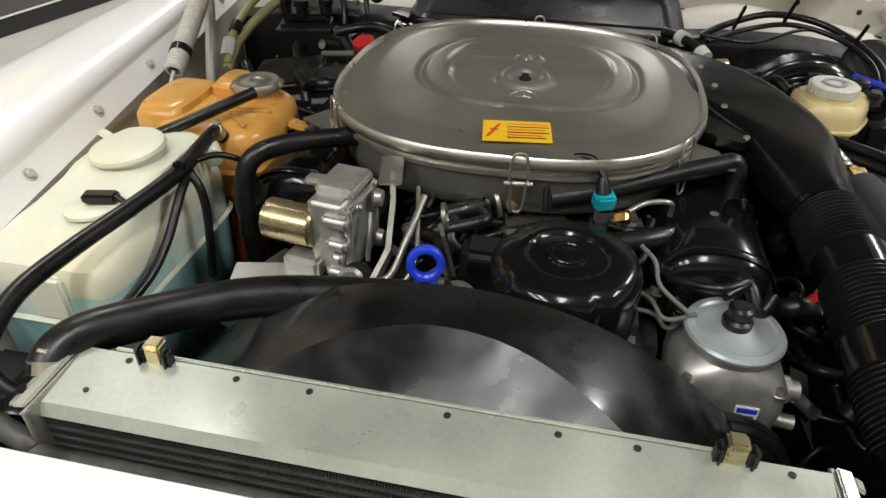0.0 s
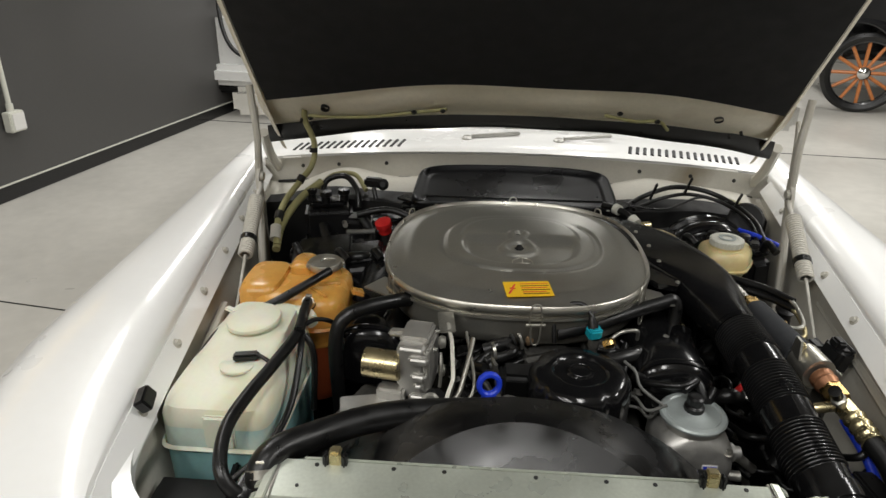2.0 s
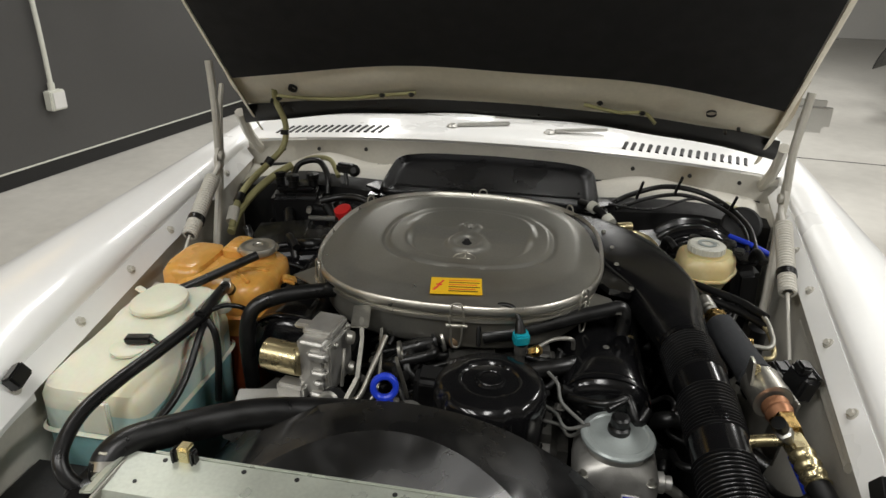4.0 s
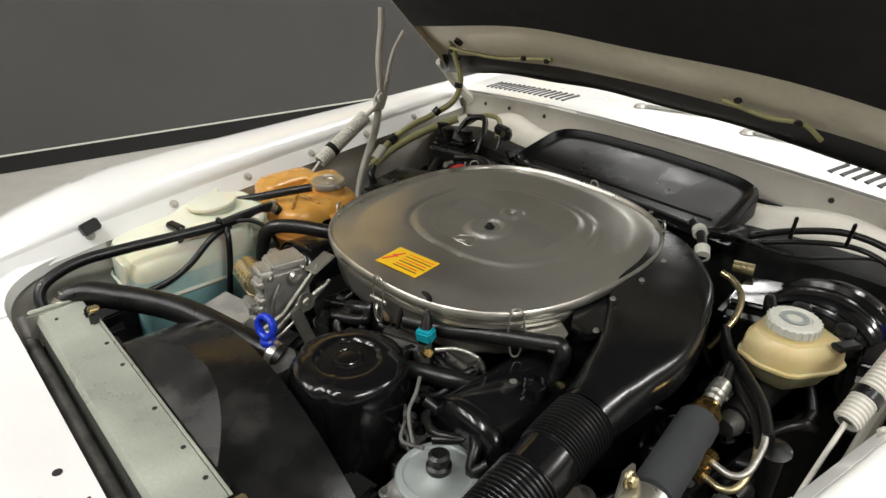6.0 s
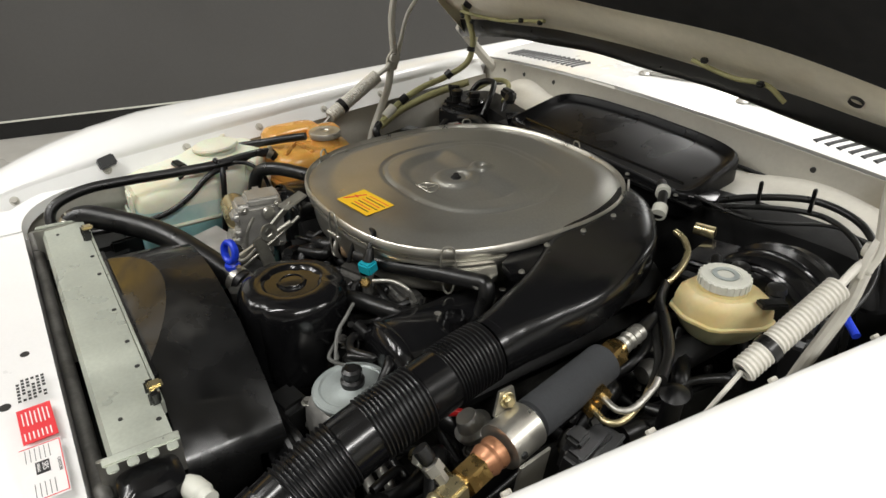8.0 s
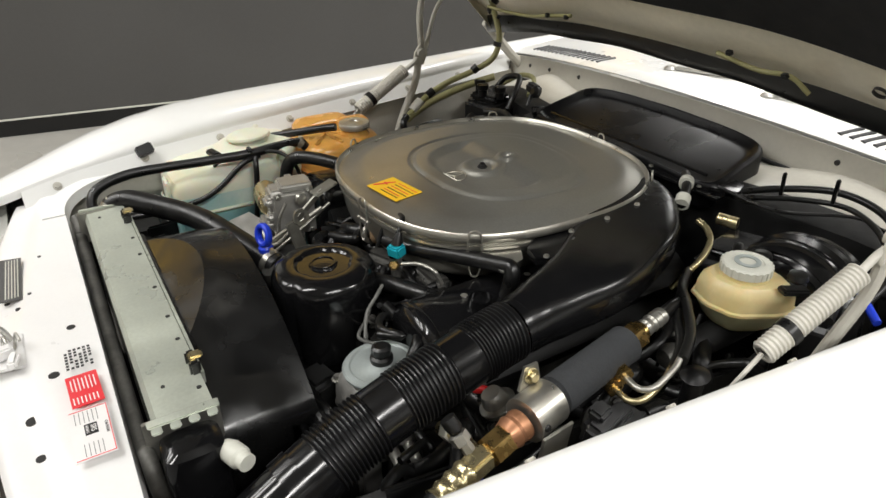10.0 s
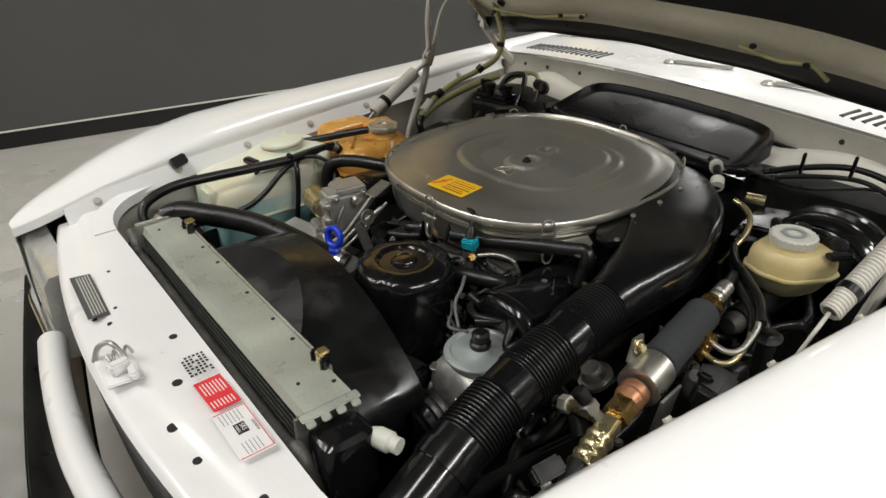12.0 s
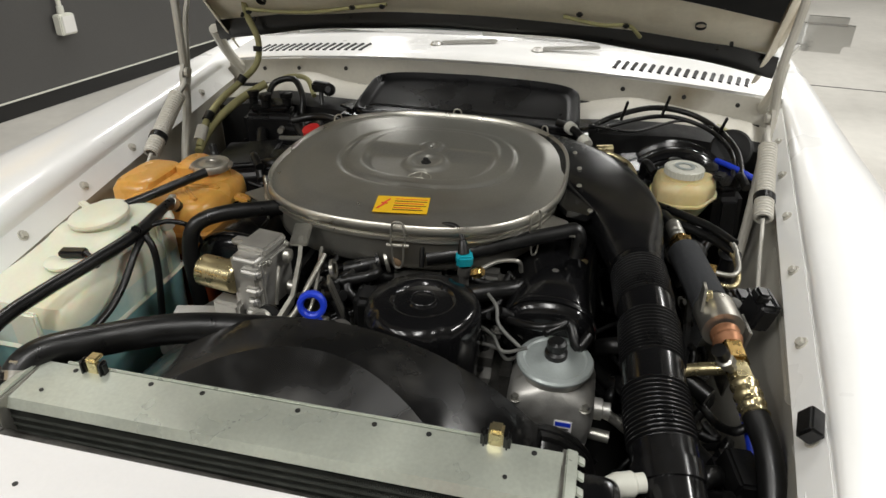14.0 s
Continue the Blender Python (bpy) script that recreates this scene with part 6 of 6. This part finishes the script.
# invented black boxes that darken the rear corners of the bay
for (x, y, z), (a, b_, c), lab in (((-0.49, 0.93, 0.68), (0.16, 0.16, 0.12), "large black box added to darken the left"), ((-0.34, 1.10, 0.72), (0.14, 0.10, 0.10), "black box added to darken the left rear"), ((-0.38, 0.90, 0.70), (0.10, 0.12, 0.10), "small black box added to darken the left"), ((0.38, 1.04, 0.70), (0.10, 0.12, 0.12), "black box added to darken the right"), ((0.58, 1.03, 0.70), (0.06, 0.16, 0.12), "narrow black box added to darken the right")):
    c2 = thing("filler_box", (x, y, z - c / 2), lab + " deep in the bay", "box")
    part("body", box((a, b_, c), (x, y, z), (4, -6, 9), 0.016, 3), SATIN, c2)
    part("lid", box((a * 0.86, b_ * 0.8, 0.014), (x, y, z + c / 2 + 0.004), (4, -6, 9), 0.006, 3), BLACK, c2)
    part("spigot", tube([(x + a * 0.3, y - b_ * 0.3, z + c / 2), (x + a * 0.32, y - b_ * 0.4, z + c / 2 + 0.03), (x + a * 0.5, y - b_ * 0.6, z + c / 2 + 0.02)], 0.009), RUBBER, c2)

# ---------------------------------------------------------------- small hoses and leads between the larger parts
rnd = random.Random(4)
loom = thing("hose_bundle", (0.02, 0.5, 0.60), "thin black hoses and leads crossing deep in the bay", "hoses")
for k in range(46):
    x0, y0 = rnd.uniform(-0.14, 0.20), rnd.uniform(0.44, 0.60)
    z0 = rnd.uniform(0.66, 0.745)
    pts = [(x0, y0, z0)]
    for _ in range(4):
        pts.append((pts[-1][0] + rnd.uniform(-0.06, 0.06), pts[-1][1] + rnd.uniform(-0.03, 0.05), min(0.752, max(0.60, pts[-1][2] + rnd.uniform(-0.035, 0.03)))))
    part("lead", tube(pts, rnd.choice((0.0035, 0.005, 0.006, 0.009)), n=8, per=5), RUBBER, loom, "", 60)
side_loom = {s: thing("hose_bundle", (s * 0.45, 0.8, 0.46), "black hoses and leads low beside the engine", "hoses") for s in (-1, 1)}
for k in range(80):
    s = rnd.choice((-1, 1))
    x0, y0 = s * rnd.uniform(0.36, 0.53), rnd.uniform(0.20, 1.02)
    if s < 0:
        y0 = rnd.uniform(0.76, 1.12)
    z0 = rnd.uniform(0.50, 0.70 if s > 0 else 0.77)
    pts = [(x0, y0, z0)]
    for _ in range(4):
        pts.append((min(0.55, max(0.33, abs(pts[-1][0]) + rnd.uniform(-0.05, 0.05))) * s, pts[-1][1] + rnd.uniform(-0.04, 0.07), min(0.70 if s > 0 else 0.775, max(0.46, pts[-1][2] + rnd.uniform(-0.05, 0.05)))))
    part("lead", tube(pts, rnd.choice((0.004, 0.006, 0.009, 0.014)), n=8, per=5), RUBBER, side_loom[s], "", 60)
bits = bmesh.new()
for k in range(70):
    s = rnd.random()
    x, y, z = rnd.uniform(-0.15, 0.22), rnd.uniform(0.42, 0.62), rnd.uniform(0.66, 0.745)
    if s < 0.45:
        x, y, z = rnd.uniform(0.40, 0.55), rnd.uniform(0.3, 1.0), rnd.uniform(0.55, 0.68)
    b = bolt(x, y, z, rnd.uniform(0.004, 0.008), (rnd.uniform(-60, 60), rnd.uniform(-60, 60), 0))
    add(bits, b)
solid("bolt_scatter", bits, ENGINE, "small grimy bolts and unions in the bay", "bolts", kind="stuff")
eb = [((-0.02, 0.47, 0.70), (0.07, 0.05, 0.07)), ((0.03, 0.55, 0.715), (0.10, 0.06, 0.05)), ((-0.10, 0.52, 0.70), (0.06, 0.09, 0.06)), ((0.14, 0.56, 0.72), (0.07, 0.05, 0.05)), ((-0.13, 0.40, 0.68), (0.05, 0.06, 0.06)), ((-0.28, 0.40, 0.66), (0.12, 0.14, 0.05)), ((0.17, 0.34, 0.60), (0.06, 0.05, 0.10))]
for k, (p, sz) in enumerate(eb):
    part("casting", box(sz, p, (rnd.uniform(-12, 12), rnd.uniform(-12, 12), rnd.uniform(-25, 25)), min(sz) * 0.2, 3), ENGINE if k % 2 else DARK, eng)
part("water_outlet", lathe([(0.026, 0), (0.030, 0.01), (0.030, 0.03), (0.024, 0.05), (0, 0.05)], (-0.04, 0.372, 0.69), (25, 0, 0), 28), ENGINE, eng)
part("pump_plate", box((0.11, 0.06, 0.006), (-0.275, 0.375, 0.705), (6, 0, 12), 0.002), ALU, eng, "bright aluminium bracket")

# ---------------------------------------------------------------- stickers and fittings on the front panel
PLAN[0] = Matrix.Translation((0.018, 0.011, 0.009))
def on_panel(x, y, lift=0.001):
    return (x, y, panel_z(x, (y - FRONT(x)) / (0.066 - FRONT(x))) + lift)


dp = tagged(finish("data_plate", box((0.150, 0.032, 0.0012), on_panel(-0.207, -0.047, 0.0015), (-4, 0, -2), 0.0003), PLATE), "grey metal data plate riveted on the front panel", "data plate")
for k in range(6):
    part("text_line", box((0.136, 0.0016, 0.0005), on_panel(-0.207, -0.058 + 0.0044 * k, 0.0024), (-4, 0, -2), 0), CAPW if k % 2 else BELLOW, dp)
rs = tagged(finish("red_sticker", box((0.068, 0.037, 0.0008), on_panel(0.164, 0.024, 0.0012), (0, 0, 2), 0.0003), REDLAB), "red printed sticker on the white front panel", "sticker")
for k in range(7):
    part("text_line", box((0.028 if k % 3 else 0.024, 0.0014, 0.0004), on_panel(0.152, 0.010 + 0.0045 * k, 0.0019), (0, 0, 2), 0), LABEL, rs)
    part("text_line", box((0.014, 0.0014, 0.0004), on_panel(0.186, 0.010 + 0.0045 * k, 0.0019), (0, 0, 2), 0), LABEL, rs)
cs_ = tagged(finish("caution_sticker", box((0.093, 0.044, 0.0008), on_panel(0.251, 0.022, 0.0012), (0, 0, 0), 0.0003), LABEL), "white caution sticker with a thin red border", "sticker")
for dx, dy, w, h in ((0, 0.0205, 0.089, 0.0010), (0, -0.0205, 0.089, 0.0010), (0.0440, 0, 0.0010, 0.041), (-0.0440, 0, 0.0010, 0.041)):
    part("border", box((w, h, 0.0004), on_panel(0.251 + dx, 0.022 + dy, 0.0020), (0, 0, 0), 0), REDLAB, cs_)
part("logo_box", box((0.020, 0.014, 0.0004), on_panel(0.246, 0.022, 0.0020), (0, 0, 0), 0), INK, cs_)


def words(text, size, loc, rz, material, parent, name="lettering"):
    cu_ = bpy.data.curves.new(name, "FONT")
    cu_.body, cu_.size, cu_.align_x, cu_.align_y, cu_.extrude = text, size, "CENTER", "CENTER", 0.00015
    tmp = new(name, cu_)
    me = bpy.data.meshes.new_from_object(tmp.evaluated_get(bpy.context.evaluated_depsgraph_get()))
    bpy.data.objects.remove(tmp)
    b = bmesh.new()
    b.from_mesh(me)
    bpy.data.meshes.remove(me)
    place(b, loc, (0, 0, rz))
    return part(name, b, material, parent, "", 0)


words("SRS", 0.0085, on_panel(0.246, 0.0245, 0.0027), 0, LABEL, cs_)
words("AIRBAG", 0.0042, on_panel(0.246, 0.0178, 0.0027), 0, LABEL, cs_)
words("CAUTION", 0.0048, on_panel(0.251, 0.0385, 0.0024), 0, INK, cs_)
for dx, w in ((-0.030, 0.022), (0.030, 0.022)):
    for k in range(6):
        part("text_line", box((w, 0.0007, 0.0003), on_panel(0.251 + dx, 0.007 + 0.0048 * k, 0.0019), (0, 0, 0), 0), GREYW, cs_)
for i in range(7):
    for j in range(6):
        if (i * 5 + j * 3) % 7 == 0:
            continue
        part("perforation", box((0.0042, 0.0036, 0.0006), on_panel(0.068 + 0.0072 * i, 0.010 + 0.0058 * j, 0.0008), (0, 0, 0), 0), INK, fpan)
lt = thing("bonnet_latch", on_panel(0.012, -0.066, 0), "white painted bonnet latch with a coil spring", "latch")
part("plate", box((0.090, 0.050, 0.004), on_panel(0.015, -0.062, 0.003), (-6, 0, 0), 0.0018), PANEL, lt)
part("spring", tube([(0.012 + 0.013 * math.sin(k * 0.9), -0.072 + 0.0022 * k, 0.752 + 0.010 * math.cos(k * 0.9)) for k in range(16)], 0.0022, n=8, per=3), ALU, lt, "coil spring")
part("hook", tube([(-0.012, -0.085, 0.742), (-0.014, -0.075, 0.762), (-0.008, -0.06, 0.766), (0.0, -0.05, 0.748)], 0.004, n=10), ALU, lt)
part("catch", box((0.016, 0.028, 0.018), (0.034, -0.062, 0.752), (0, 0, 12), 0.003), PANEL, lt)
part("bridge", box((0.030, 0.012, 0.012), (0.055, -0.050, 0.750), (0, 0, -10), 0.003), PANEL, lt)

# ---------------------------------------------------------------- far cars
PLAN[0] = Matrix.Identity(4)
vc_ = thing("vintage_car", (3.9, 6.6, FZ), "dark vintage car with orange wooden spoke wheels", "car")
wx, wy, wz, wr = 3.52, 6.35, 0.436, 0.38
vw = part("wheel", lathe([(0.285, -0.03), (0.30, -0.035), (0.30, 0.035), (0.285, 0.03), (0.285, -0.03)], (wx, wy, wz), (90, 0, -12), 40), BLACKCAR, vc_)
part("tyre", lathe([(0.30, -0.03), (0.34, -0.045), (0.375, -0.02), (0.375, 0.02), (0.34, 0.045), (0.30, 0.03)], (wx, wy, wz), (90, 0, -12), 44), RUBBER, vw)
part("hub", lathe([(0.06, -0.04), (0.06, 0.04), (0.03, 0.07), (0, 0.08)], (wx, wy, wz), (90, 0, -12), 24), CHROME, vw)
for k in range(12):
    a = math.radians(30 * k)
    e = pose(wx, wy, wz, 90, 0, -12)
    part("spoke", tube([e @ Vector((0.055 * math.cos(a), 0.055 * math.sin(a), 0)), e @ Vector((0.287 * math.cos(a), 0.287 * math.sin(a), 0))], 0.017, n=8, per=1), WOOD, vw)
part("fender", sheet(lambda u, v: (wx - 0.10 + 0.22 * v + 0.46 * math.cos(u) * 0.98, wy + 0.05 + 0.30 * v, wz + 0.46 * math.sin(u)), steps(0.2, 3.0, 20), steps(-0.4, 1, 6), 0.01), BLACKCAR, vc_, "dark curved mudguard")
part("body", box((3.0, 1.3, 0.7), (wx + 1.5, wy + 0.75, 0.85), (0, 0, -12), 0.1, 3), BLACKCAR, vc_)
part("running_board", box((2.4, 0.3, 0.05), (wx + 1.6, wy + 0.05, 0.42), (0, 0, -12), 0.01), BLACKCAR, vc_)

wc = thing("white_hatchback", (-2.0, 5.95, FZ), "white parked car with a raised tailgate by the grey wall", "car")
part("body", box((1.5, 2.6, 0.75), (-1.74, 6.65, FZ + 0.62), (0, 0, -9), 0.16, 5), WHITE, wc)
part("cabin", box((1.3, 1.9, 0.75), (-1.70, 6.95, FZ + 1.25), (0, 0, -9), 0.22, 5), WHITE, wc)
part("rear_window", box((0.95, 0.03, 0.42), (-1.87, 5.99, FZ + 1.28), (-14, 0, -9), 0.06, 4), GLASS, wc)
part("window_seal", tube([(-2.44, 5.67, FZ + 1.35), (-2.43, 5.45, FZ + 0.95), (-2.33, 5.36, FZ + 0.62), (-2.1, 5.33, FZ + 0.50), (-1.6, 5.25, FZ + 0.49)], 0.018), RUBBER, wc)
part("bumper", box((1.5, 0.16, 0.18), (-1.94, 5.33, FZ + 0.36), (0, 0, -9), 0.05, 4), WHITE, wc)
part("bumper_strip", box((1.4, 0.10, 0.08), (-1.94, 5.35, FZ + 0.24), (0, 0, -9), 0.03, 3), RUBBER, wc)
for x in (-2.2, -1.2):
    w2 = part("wheel", lathe([(0, 0.06), (0.17, 0.05), (0.18, 0.0), (0, 0.0)], (x - 0.1, 5.85, FZ + 0.30), (0, -90, -9), 28), ALU, wc)
    part("tyre", lathe([(0.18, 0.0), (0.27, -0.02), (0.30, 0.0), (0.30, 0.14), (0.27, 0.16), (0.18, 0.14)], (x - 0.15, 5.85, FZ + 0.30), (0, 90, -9), 36), RUBBER, w2)
